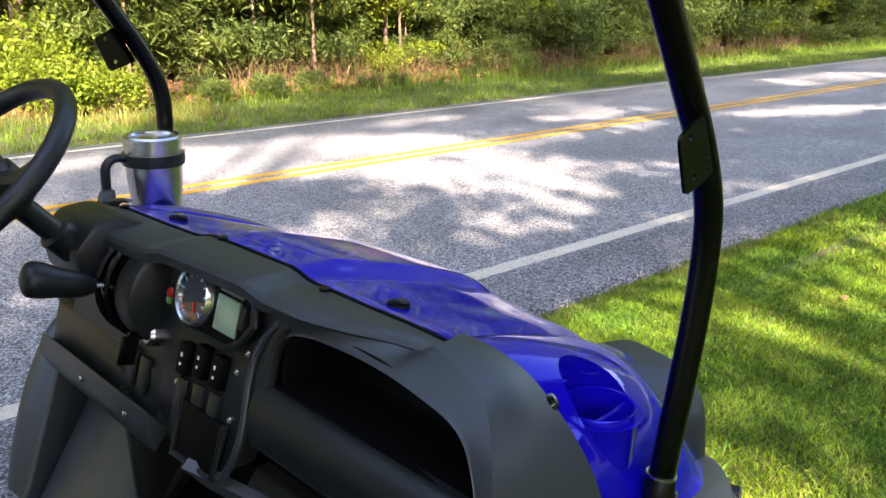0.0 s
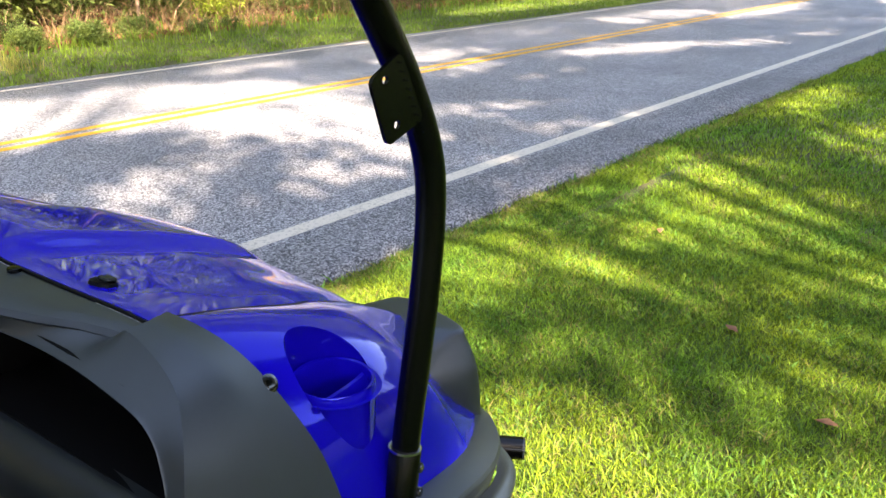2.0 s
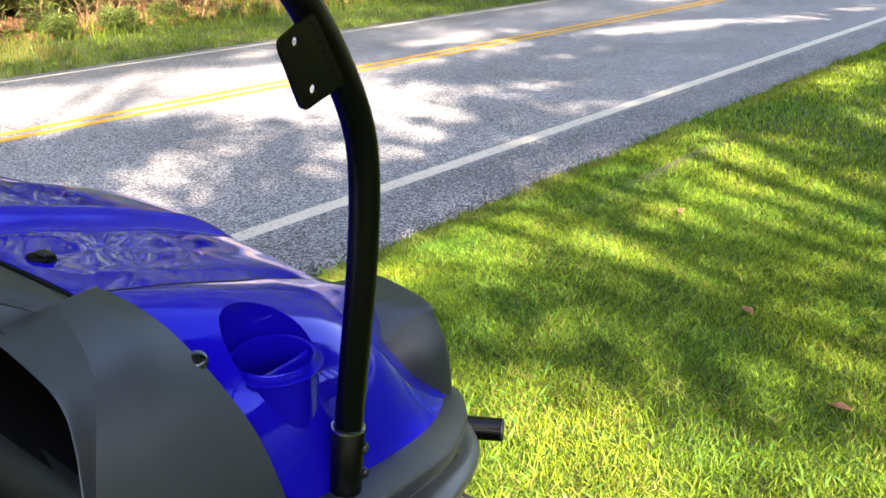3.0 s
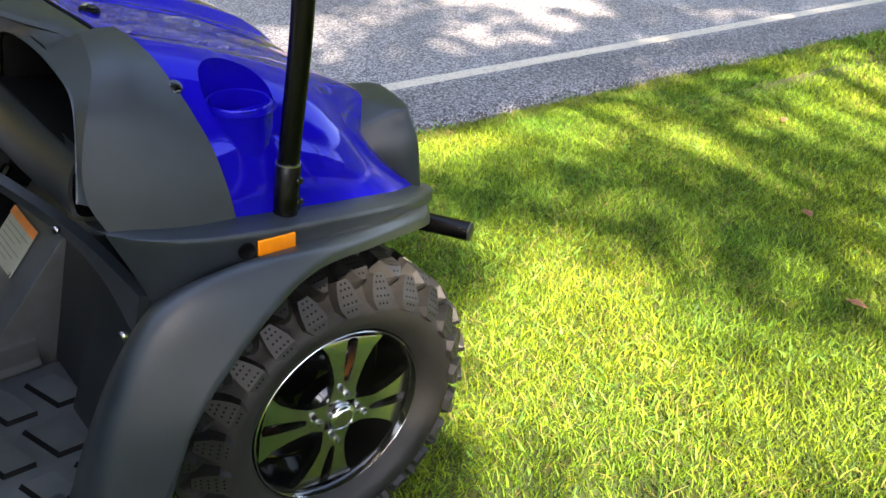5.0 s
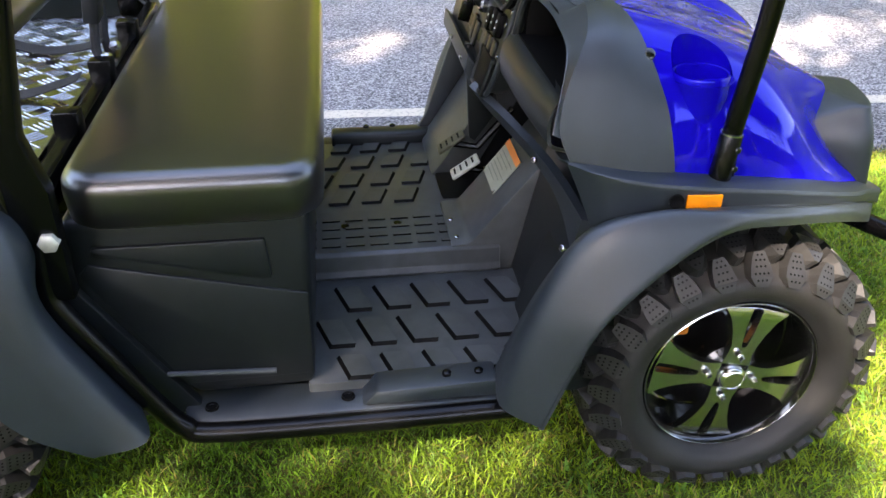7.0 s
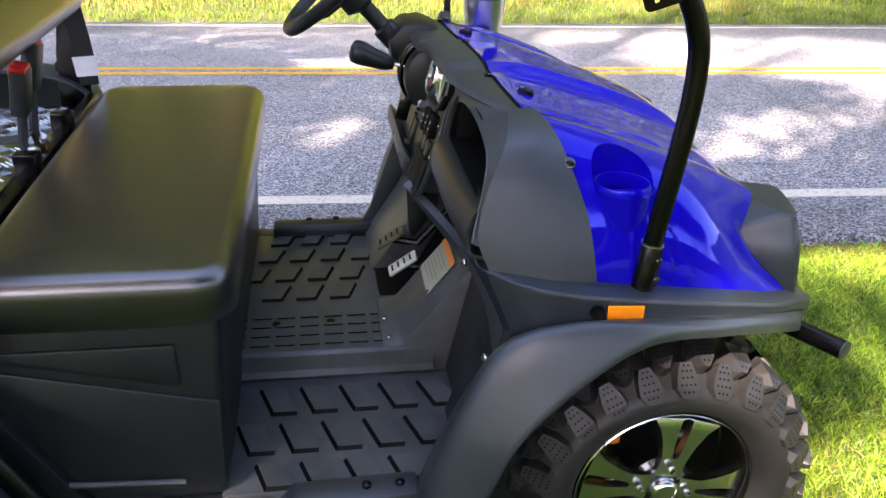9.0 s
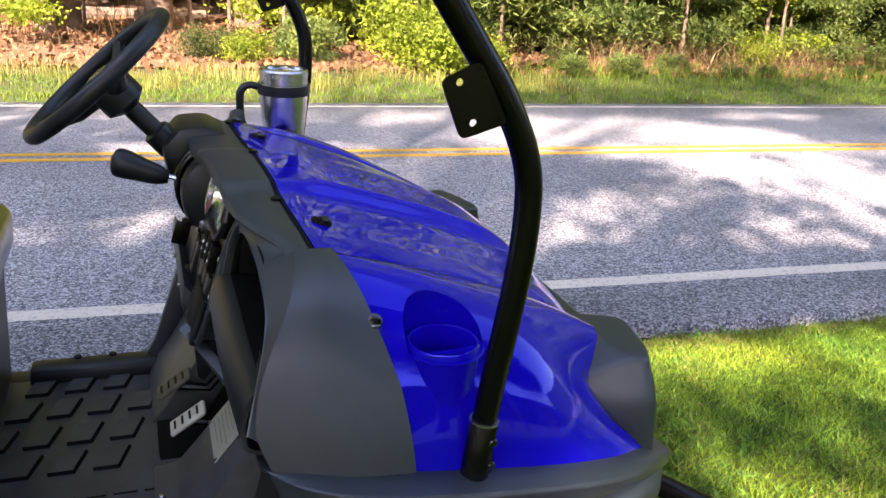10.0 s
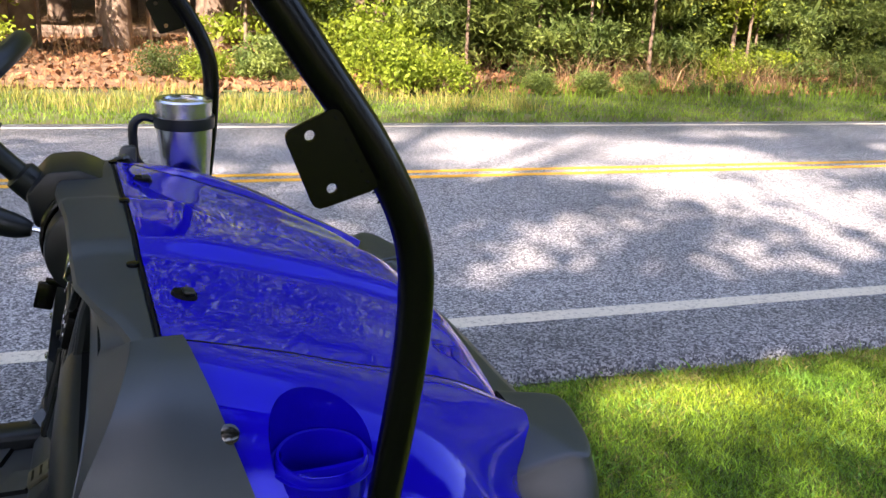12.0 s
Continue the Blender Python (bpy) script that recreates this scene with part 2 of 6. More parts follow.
def box_bm(x0, x1, y0, y1, z0, z1, bev=0.004, seg=2, m=None):
    bm = bmesh.new()
    bmesh.ops.create_cube(bm, size=1)
    bmesh.ops.transform(bm, matrix=Matrix.Translation(((x0 + x1) / 2, (y0 + y1) / 2, (z0 + z1) / 2)) @ Matrix.Diagonal((x1 - x0, y1 - y0, z1 - z0, 1)), verts=bm.verts)
    if bev:
        bmesh.ops.bevel(bm, geom=bm.edges[:], offset=bev, segments=seg, affect="EDGES", profile=0.5)
    if m:
        bmesh.ops.transform(bm, matrix=m, verts=bm.verts)
    return bm


def prism_bm(poly, axis, a, b, bev=0.004, seg=2):
    """A polygon in the plane across `axis` ('x', 'y', 'z'), drawn out from a to b."""
    def at(p, h):
        return {"x": (h, p[0], p[1]), "y": (p[0], h, p[1]), "z": (p[0], p[1], h)}[axis]
    bm = bmesh.new()
    A = [bm.verts.new(at(p, a)) for p in poly]
    B = [bm.verts.new(at(p, b)) for p in poly]
    bm.faces.new(A)
    bm.faces.new(B[::-1])
    for i in range(len(poly)):
        bm.faces.new((A[i], B[i], B[(i + 1) % len(poly)], A[(i + 1) % len(poly)]))
    bmesh.ops.recalc_face_normals(bm, faces=bm.faces)
    if bev:
        bmesh.ops.bevel(bm, geom=bm.edges[:], offset=bev, segments=seg, affect="EDGES", profile=0.5)
    return bm


def lathe_bm(profile, seg=40, m=None):
    """profile: (radius, height) turned round z."""
    bm = bmesh.new()
    rings = [[bm.verts.new((r * math.cos(2 * math.pi * k / seg), r * math.sin(2 * math.pi * k / seg), h)) for k in range(seg)] for r, h in profile]
    for A, B in zip(rings, rings[1:]):
        for k in range(seg):
            bm.faces.new((A[k], A[(k + 1) % seg], B[(k + 1) % seg], B[k]))
    for ring in (rings[0], rings[-1]):
        if (ring[0].co - ring[seg // 2].co).length < 0.004:
            bmesh.ops.pointmerge(bm, verts=ring, merge_co=sum((v.co for v in ring), Vector()) / seg)
    if m:
        bmesh.ops.transform(bm, matrix=m, verts=bm.verts)
    return bm


def merge(bm, other):
    me = bpy.data.meshes.new("tmp")
    other.to_mesh(me)
    other.free()
    bm.from_mesh(me)
    bpy.data.meshes.remove(me)
    return bm


def disc_at(p, r, h, axis, seg=14, dome=0.4):
    """A bolt head or button at p that points along axis."""
    m = Matrix.Translation(p) @ Vector((0, 0, 1)).rotation_difference(Vector(axis)).to_matrix().to_4x4()
    return lathe_bm([(r, -h), (r, h * (1 - dome)), (r * 0.75, h * 0.9), (0.0002, h)], seg, m)


# ---------------------------------------------------------------- ground, road
ROAD_Y0, ROAD_Y1 = 1.50, 8.22


def ground_z(x, y):
    z = 0.0
    if y > 9.0:
        z += min((y - 9.0) * 0.045, 1.2)
    z += 0.03 * noise.noise(Vector((x * 0.35, y * 0.35, 0))) if (y < 1.0 or y > 9) else 0
    if ROAD_Y0 - 0.35 < y < ROAD_Y1 + 0.35:
        k = min(1, (y - ROAD_Y0 + 0.35) / 0.35, (ROAD_Y1 + 0.35 - y) / 0.35)
        z -= 0.06 * k
    # the turf stands a little higher under the far wheels of the cart
    for cx in (-0.05, -1.70):
        d = math.hypot((x - cx) * 1.0, (y - 0.70) * 1.3)
        z += 0.085 * math.exp(-(d / 0.30) ** 2)
    if math.hypot(x, y) < 3 and y < 0.2:
        z *= 0.4
    return z


def axis_steps(spec):
    out = []
    for a, b, s in spec:
        k = max(1, round((b - a) / s))
        out += [a + (b - a) * i / k for i in range(k)]
    return out + [spec[-1][1]]


gx = axis_steps([(-900, -100, 200), (-100, -12, 8), (-12, -4, 1), (-4, 6, 0.16), (6, 30, 1.0), (30, 120, 10), (120, 900, 190)])
gy = axis_steps([(-900, -60, 210), (-60, -6, 6), (-6, -2, 1), (-2, 1.6, 0.12), (1.6, 8, 0.8), (8, 14, 0.4), (14, 40, 3), (40, 900, 215)])
gv = [(x, y, ground_z(x, y)) for y in gy for x in gx]
W = len(gx)
gf = [(j * W + i, j * W + i + 1, (j + 1) * W + i + 1, (j + 1) * W + i) for j in range(len(gy) - 1) for i in range(W - 1)]
ground = obj("ground", gv, gf, M_GROUND, kind="structure", label="grassy ground with thatch and bare soil patches")
# the woodland floor, brown with fallen needles and leaves
fx = axis_steps([(-40, 70, 1.6)])
fy = axis_steps([(10.75, 40, 0.9)])
ff = len(fx)
floor_v = [(x, y + (0.35 * noise.noise(Vector((x * 0.5, 3, 1))) if y < 10.9 else 0), ground_z(x, y) + 0.03) for y in fy for x in fx]
obj("forest_floor", floor_v, [(j * ff + i, j * ff + i + 1, (j + 1) * ff + i + 1, (j + 1) * ff + i) for j in range(len(fy) - 1) for i in range(ff - 1)],
    M_FLOOR, kind="structure", label="brown woodland floor covered in fallen leaves")

# road slab with a ragged edge to the lawn
rx = axis_steps([(-80, -6, 4), (-6, 14, 0.07), (14, 160, 2.5)])
rv, rf = [], []
for x in rx:
    e = ROAD_Y0 + 0.05 * noise.noise(Vector((x * 1.3, 0, 5))) + 0.035 * noise.noise(Vector((x * 7.0, 0, 9)))
    f = ROAD_Y1 + 0.05 * noise.noise(Vector((x * 1.1, 4, 5)))
    for y, z in ((e - 0.02, -0.05), (e, 0.0), (e + 0.25, 0.006), (3.3, 0.012), (5.2, 0.018), (6.8, 0.012), (f, 0.0), (f + 0.02, -0.05)):
        rv.append((x, y, z))
for i in range(len(rx) - 1):
    for k in range(7):
        rf.append((i * 8 + k, (i + 1) * 8 + k, (i + 1) * 8 + k + 1, i * 8 + k + 1))
obj("road", rv, rf, M_ROAD, kind="structure", label="coarse grey chip-seal road in dappled shade")


def road_z(y):
    return float(np.interp(y, [1.5, 1.75, 3.3, 5.2, 6.8, 8.22], [0.0, 0.006, 0.012, 0.018, 0.012, 0.0]))


def stripe(name, yc, w, material, label):
    v, f = [], []
    xs = axis_steps([(-80, -6, 4), (-6, 14, 0.06), (14, 160, 2.5)])
    for i, x in enumerate(xs):
        a = yc - w / 2 + 0.006 * noise.noise(Vector((x * 9, yc, 0)))
        b = yc + w / 2 + 0.006 * noise.noise(Vector((x * 9, yc, 7)))
        v += [(x, a, road_z(a) + 0.003), (x, b, road_z(b) + 0.003)]
        if i:
            f.append((2 * i - 2, 2 * i, 2 * i + 1, 2 * i - 1))
    return obj(name, v, f, material, kind="structure", label=label)


stripe("road_marking", 2.035, 0.115, M_LINEW, "worn white painted edge line")
stripe("road_marking", 7.93, 0.10, M_LINEW, "worn white painted edge line on the far side")
stripe("road_marking", 5.12, 0.10, M_LINEY, "faded yellow centre line")
stripe("road_marking", 5.33, 0.10, M_LINEY, "faded yellow centre line, second stripe")


# ---------------------------------------------------------------- grass blades
def blades(name, pts, hgt, wid, material, label, lean=0.5, seed=1):
    """Tapered bent blades, one island each, standing at pts (x, y, z)."""
    rng = np.random.default_rng(seed)
    p = np.asarray(pts, float)
    n = len(p)
    a = rng.uniform(0, 2 * np.pi, n)
    h = hgt * rng.uniform(0.45, 1.25, n)
    w = wid * rng.uniform(0.6, 1.3, n)
    b = rng.uniform(0, 2 * np.pi, n)
    k = lean * rng.uniform(0.1, 1.3, n) * h
    side = np.stack([np.cos(a), np.sin(a), 0 * a], 1) * w[:, None] / 2
    off = np.stack([np.cos(b) * k, np.sin(b) * k, 0 * k], 1)
    up = np.stack([0 * h, 0 * h, h], 1)
    v = np.stack([p - side, p + side, p + 0.55 * up + 0.35 * off + 0.8 * side, p + 0.55 * up + 0.35 * off - 0.8 * side, p + up * 0.92 + off], 1).reshape(-1, 3)
    me = bpy.data.meshes.new(name)
    me.vertices.add(5 * n)
    me.vertices.foreach_set("co", v.ravel())
    i = 5 * np.arange(n)[:, None]
    quads, tris = (i + [0, 1, 2, 3]), (i + [3, 2, 4])
    me.loops.add(7 * n)
    me.loops.foreach_set("vertex_index", np.concatenate([quads, tris], 1).ravel())
    me.polygons.add(2 * n)
    st = (7 * np.arange(n)[:, None] + [0, 4]).ravel()
    me.polygons.foreach_set("loop_start", st)
    me.update(calc_edges=True)
    me.materials.append(material)
    ob = new(name, me)
    return tagged(ob, label=label, category="grass", kind="stuff")


def scatter(n, x0, x1, y0, y1, seed, keep=None):
    rng = np.random.default_rng(seed)
    x, y = rng.uniform(x0, x1, n), rng.uniform(y0, y1, n)
    if keep is not None:
        ok = keep(x, y)
        x, y = x[ok], y[ok]
    return [(a, b, ground_z(a, b) - 0.004) for a, b in zip(x, y)]


def edge_keep(x, y):
    lim = 1.47 + np.array([0.06 * noise.noise(Vector((a * 1.3, 0, 5))) + 0.10 * noise.noise(Vector((a * 4.0, 2, 1))) for a in x])
    patch = np.array([noise.noise(Vector((a * 1.7, b * 1.7, 3))) for a, b in zip(x, y)])
    rng = np.random.default_rng(5)
    return (y < lim) & (rng.uniform(0, 1, len(x)) < 1.0 - 0.45 * (patch > 0.45))


def fade_keep(x, y):
    """Thins the fine grass out along the road, where the coarser blades take over."""
    r_ = np.random.default_rng(8)
    return edge_keep(x, y) & (r_.uniform(0, 1, len(x)) > np.clip((x - 3.2) / 2.0, 0, 1))


def rise_keep(x, y):
    r_ = np.random.default_rng(9)
    return edge_keep(x, y) & (r_.uniform(0, 1, len(x)) < np.clip((x - 3.0) / 2.0, 0, 1))


blades("lawn_grass", scatter(420000, -1.9, 5.2, -1.5, 1.6, 11, fade_keep), 0.031, 0.0042, M_GRASS, "short bright green lawn grass in broken sun", 1.1, 1)
blades("lawn_grass", scatter(260000, -1.4, 3.6, -1.5, 1.5, 23, fade_keep), 0.022, 0.0030, M_UNDER, "fine low undergrowth of the green lawn", 1.3, 23)
blades("clover", scatter(26000, -1.6, 5.0, -1.5, 1.58, 18, lambda x, y: fade_keep(x, y) & (np.array([noise.noise(Vector((a * 2.6, b * 2.6, 8))) for a, b in zip(x, y)]) > 0.05)), 0.030, 0.011, M_CLOVER, "low broad-leaved clover and weeds in the lawn", 1.6, 8)
blades("lawn_grass", scatter(110000, 3.0, 12, -2.5, 1.6, 12, rise_keep), 0.042, 0.008, M_GRASS, "short green lawn grass further along the road", 0.8, 2)
blades("lawn_grass", scatter(30000, 12, 40, -8, 1.5, 13), 0.06, 0.03, M_GRASS, "short green lawn grass far along the road", 0.8, 3)
blades("lawn_grass", scatter(13000, -2, 9, 1.30, 1.70, 19, lambda x, y: np.array([noise.noise(Vector((a * 3.1, b * 6, 4))) for a, b in zip(x, y)]) > 0.12), 0.060, 0.0055, M_GRASS, "longer ragged grass along the edge of the asphalt", 0.9, 9)
blades("lawn_grass", scatter(60000, -8, 9, -7.5, -1.45, 21), 0.045, 0.034, M_GRASS, "short green lawn grass behind the cart", 0.9, 21)
blades("lawn_grass", scatter(40000, -9, -1.8, -1.7, 1.55, 22, edge_keep), 0.042, 0.022, M_GRASS, "short green lawn grass beyond the back of the cart", 0.9, 22)
blades("dry_grass", scatter(46000, -2.2, 5, -1.7, 1.6, 14, lambda x, y: edge_keep(x, y) & (np.array([noise.noise(Vector((a * 1.9, b * 1.9, 12))) for a, b in zip(x, y)]) > -0.05)), 0.032, 0.0045, M_GRASS_DRY, "dry straw-coloured grass among the green lawn", 1.5, 4)
blades("dry_grass", scatter(16000, -2, 9, 1.28, 1.62, 27, lambda x, y: np.array([noise.noise(Vector((a * 2.2, b * 5, 14))) for a, b in zip(x, y)]) > -0.15), 0.040, 0.005, M_GRASS_DRY, "dry straw and thatch along the edge of the asphalt", 1.6, 27)
blades("weeds", scatter(4200, -2, 9, 1.40, 1.76, 28, lambda x, y: np.array([noise.noise(Vector((a * 2.7, b * 7, 24))) for a, b in zip(x, y)]) > 0.22), 0.060, 0.016, M_CLOVER, "small green weeds creeping over the edge of the asphalt", 1.0, 28)
blades("verge_grass", scatter(60000, -14, 40, 8.15, 10.2, 15), 0.065, 0.012, M_VERGE, "mown green grass on the far verge", 0.6, 5)
blades("tall_grass", scatter(11000, -16, 4.6, 9.0, 10.7, 16, lambda x, y: np.array([noise.noise(Vector((a * 0.8, b * 0.8, 1))) for a, b in zip(x, y)]) > -0.1), 0.20, 0.009, M_GRASS_DRY, "tall straw-coloured grass at the edge of the wood", 0.5, 6)
blades("tall_grass", scatter(9000, 4, 40, 9.9, 11.4, 17), 0.22, 0.014, M_VERGE, "tall green grass at the edge of the wood", 0.5, 7)

blades("dry_brush", scatter(5200, 3.6, 24, 10.5, 12.4, 33, lambda x, y: np.array([noise.noise(Vector((a * 0.9, b * 0.9, 31))) for a, b in zip(x, y)]) > -0.05), 0.55, 0.010, M_STALK, "tangled dry brown stalks and brush before the wood", 1.1, 33)
blades("dry_brush", scatter(2600, -9, 40, 12.4, 16.0, 34), 0.9, 0.014, M_STALK, "bare dry twigs and stalks on the woodland floor", 0.9, 34)

# ---------------------------------------------------------------- woodland
def leaf_cloud(centres, per, spread, size, rng, flat=0.6, long=1.6):
    """Leaf quads scattered round clump centres: arrays of vertices and faces."""
    c = np.repeat(np.asarray(centres, float), per, 0)
    n = len(c)
    p = c + rng.normal(0, 1, (n, 3)) * spread * np.array([1, 1, flat])
    a = rng.normal(0, 1, (n, 3))
    a /= np.linalg.norm(a, axis=1)[:, None]
    b = np.cross(a, rng.normal(0, 1, (n, 3)))
    b /= np.linalg.norm(b, axis=1)[:, None]
    s = size * rng.uniform(0.5, 1.4, n)[:, None]
    v = np.stack([p - a * s * long / 2, p + b * s * 0.42, p + a * s * long / 2, p - b * s * 0.42], 1).reshape(-1, 3)
    i = 4 * np.arange(n)[:, None]
    return v, (i + [0, 1, 2, 3])


def mesh_np(name, v, f, material):
    me = bpy.data.meshes.new(name)
    me.vertices.add(len(v))
    me.vertices.foreach_set("co", np.asarray(v, float).ravel())
    me.loops.add(4 * len(f))
    me.loops.foreach_set("vertex_index", f.ravel())
    me.polygons.add(len(f))
    me.polygons.foreach_set("loop_start", 4 * np.arange(len(f)))
    me.update(calc_edges=True)
    me.materials.append(material)
    return me


def trunk_bm(h, r, rng, limbs, lean=0.02, z0=0.0):
    pts = [Vector((0, 0, z0 - 0.15))]
    for k in range(1, 9):
        pts.append(Vector((rng.normal(0, lean) * k * 0.4, rng.normal(0, lean) * k * 0.4, h * k / 8)))
    bm = tube_bm(bez(pts, 14), [r * (1.25 if k == 0 else 1) * (1 - 0.8 * k / 13) for k in range(14)], 9)
    for base, tip, rr in limbs:
        base, tip = Vector(base), Vector(tip)
        mid = (base + tip) / 2 + Vector((0, 0, 0.06 * (tip - base).length))
        merge(bm, tube_bm([base, mid, tip], [rr, rr * 0.7, rr * 0.25], 5))
    return bm


def make_tree(kind, seed, h, r, crown0, width, material, nclump, per, size, label):
    rng = np.random.default_rng(seed)
    limbs, cent = [], []
    for k in range(nclump):
        u = rng.uniform(0, 1)
        z = crown0 + (h - crown0) * u
        rad = width * (1 - u * 0.75) * rng.uniform(0.35, 1.0)
        a = rng.uniform(0, 2 * math.pi)
        tip = (rad * math.cos(a), rad * math.sin(a), z + rng.uniform(-0.1, 0.25))
        cent.append(tip)
        cent.append(tuple(0.6 * np.array(tip) + 0.4 * np.array((0, 0, z))))
        if k % 2 == 0:
            limbs.append(((0, 0, z - 0.15 * rad), tip, max(0.012, r * 0.16)))
    tree = thing(kind, Matrix(), label, "tree", "trees of the roadside wood")
    part("trunk", trunk_bm(h, r, rng, limbs), M_BARK, tree, angle=80)
    needles = material is M_NEEDLE
    v, f = leaf_cloud(cent, per, 0.20 * width, size * (0.75 if needles else 1), rng, 0.42, 4.2 if needles else 1.6)
    crown = new("crown", mesh_np("crown", v, f, material))
    crown.parent = tree
    return tree


def make_shrub(seed, h, width, material, n, per, size, label, name="shrub"):
    rng = np.random.default_rng(seed)
    cent, limbs = [], []
    for k in range(n):
        a, rr = rng.uniform(0, 2 * math.pi), width * math.sqrt(rng.uniform(0, 1))
        z = h * rng.uniform(0.15, 1.0) * (1 - 0.35 * (rr / width) ** 2)
        cent.append((rr * math.cos(a), rr * math.sin(a), z))
        limbs.append(((0.15 * rr * math.cos(a), 0.15 * rr * math.sin(a), -0.05), cent[-1], 0.012))
    ob = thing(name, Matrix(), label, "shrub", "undergrowth along the wood")
    bm = bmesh.new()
    for a, b, rr in limbs[::2]:
        merge(bm, tube_bm([a, (Vector(a) + Vector(b)) / 2 + Vector((0, 0, 0.1)), b], [rr, rr * 0.8, rr * 0.4], 4))
    part("stem", bm, M_BARK, ob, angle=80)
    v, f = leaf_cloud(cent, per, 0.14 * width + 0.05, size, rng, 0.7, 4.0 if material is M_NEEDLE else 1.6)
    cr = new("crown", mesh_np("crown", v, f, material))
    cr.parent = ob
    return ob


protos = [
    make_tree("pine_tree", 21, 9.0, 0.075, 1.0, 1.9, M_NEEDLE, 80, 210, 0.050, "tall pine with low needle boughs at the wood's edge"),
    make_tree("pine_tree", 22, 4.2, 0.05, 0.3, 1.25, M_NEEDLE, 70, 190, 0.050, "young pine with soft green needle boughs"),
    make_tree("broadleaf_tree", 23, 8.0, 0.065, 1.4, 2.2, M_LEAFW, 80, 190, 0.055, "slender broadleaf tree with green leaves"),
    make_tree("sapling", 24, 3.2, 0.03, 0.4, 1.0, M_LEAFY, 40, 140, 0.055, "sunlit yellow-green broadleaf sapling"),
    make_tree("pine_tree", 25, 14.0, 0.105, 5.0, 2.8, M_NEEDLE, 56, 150, 0.09, "tall bare-trunked pine with rough brown bark"),
    make_tree("slender_tree", 26, 8.5, 0.040, 1.6, 0.9, M_LEAFW, 34, 80, 0.060, "slender young tree with a bare brown stem"),
]
shrubs = [
    make_shrub(31, 1.3, 0.9, M_LEAFY, 60, 70, 0.065, "bright yellow-green shrub at the edge of the wood"),
    make_shrub(32, 0.9, 0.8, M_LEAF, 46, 110, 0.040, "low dark green bush at the edge of the wood"),
    make_shrub(33, 1.6, 1.1, M_NEEDLE, 46, 110, 0.055, "feathery green pine regrowth in the undergrowth"),
]
rng = random.Random(7)


first = {}


def plant(ob, x, y, s):
    """The first of a kind is the built one itself, the rest are its copies."""
    m = pose(x, y, ground_z(x, y), 0, 0, rng.uniform(0, 360)) @ Matrix.Scale(s, 4)
    if ob.name not in first:
        first[ob.name] = True
        ob.matrix_world = m
    else:
        copy_thing(ob, m)


def sparse(x):
    """The wood stands open where the leaf litter shows, towards the back of the cart."""
    return x < 2.0


x = -13.0
while x < 46:
    open_here = sparse(x)
    if not open_here:
        plant(protos[1], x + rng.uniform(-0.5, 0.5), rng.uniform(12.2, 14.5), rng.uniform(0.8, 1.25))
        plant(protos[rng.choice([0, 2, 0])], x + rng.uniform(-0.8, 0.8), rng.uniform(13.0, 17), rng.uniform(0.85, 1.2))
    if rng.random() < (0.18 if open_here else 0.35):
        plant(protos[3], x + rng.uniform(-0.6, 0.6), rng.uniform(12.0, 14.5), rng.uniform(0.7, 1.2))
    for _ in range(1 if open_here else 3):
        plant(protos[5], x + rng.uniform(-0.9, 0.9), rng.uniform(12.4, 19), rng.uniform(0.8, 1.4))
    plant(protos[4], x + rng.uniform(-0.7, 0.7), rng.uniform(14.0, 21), rng.uniform(1.1, 1.6))
    plant(protos[rng.choice([0, 2, 2])], x + rng.uniform(-0.8, 0.8), rng.uniform(19, 27), rng.uniform(1.4, 2.2))
    if rng.random() < (0.2 if open_here else 0.55):
        plant(shrubs[rng.choice([1, 2, 2])], x + rng.uniform(-0.6, 0.6), rng.uniform(11.3, 12.6), rng.uniform(0.5, 0.95))
    x += 1.25 + (0.5 if open_here else 0)
# young growth that closes the front of the wood
x = 4.2
while x < 40:
    plant(protos[1], x + rng.uniform(-0.3, 0.3), rng.uniform(11.7, 13.0), rng.uniform(0.55, 0.95))
    plant(protos[rng.choice([2, 0, 2])], x + rng.uniform(-0.4, 0.4), rng.uniform(12.2, 14.0), rng.uniform(0.45, 0.75))
    x += 2.1 if x < 16 else 2.3
# stout pines whose trunks stand clear
for bx, by, s in ((-2.5, 15.0, 1.75), (-0.95, 15.3, 1.55), (0.75, 15.8, 1.3), (5.05, 14.2, 1.15), (-4.9, 16.0, 1.6), (2.7, 17.5, 1.5), (7.6, 15.4, 1.2), (10.3, 14.6, 1.2), (6.3, 13.6, 0.9), (8.9, 13.4, 1.0), (12.2, 13.8, 1.1), (4.1, 14.6, 1.2), (15.0, 14.0, 1.2), (18.5, 14.3, 1.2)):
    plant(protos[4], bx, by, s)
for bx, by, s in ((4.5, 12.2, 0.9), (5.9, 12.5, 1.1), (6.6, 12.0, 0.8), (7.9, 12.2, 1.0), (8.7, 12.9, 1.2), (9.9, 12.2, 0.9), (11.0, 12.6, 1.1), (12.6, 12.3, 1.0), (14.4, 12.5, 1.1)):
    plant(protos[5], bx, by, s)
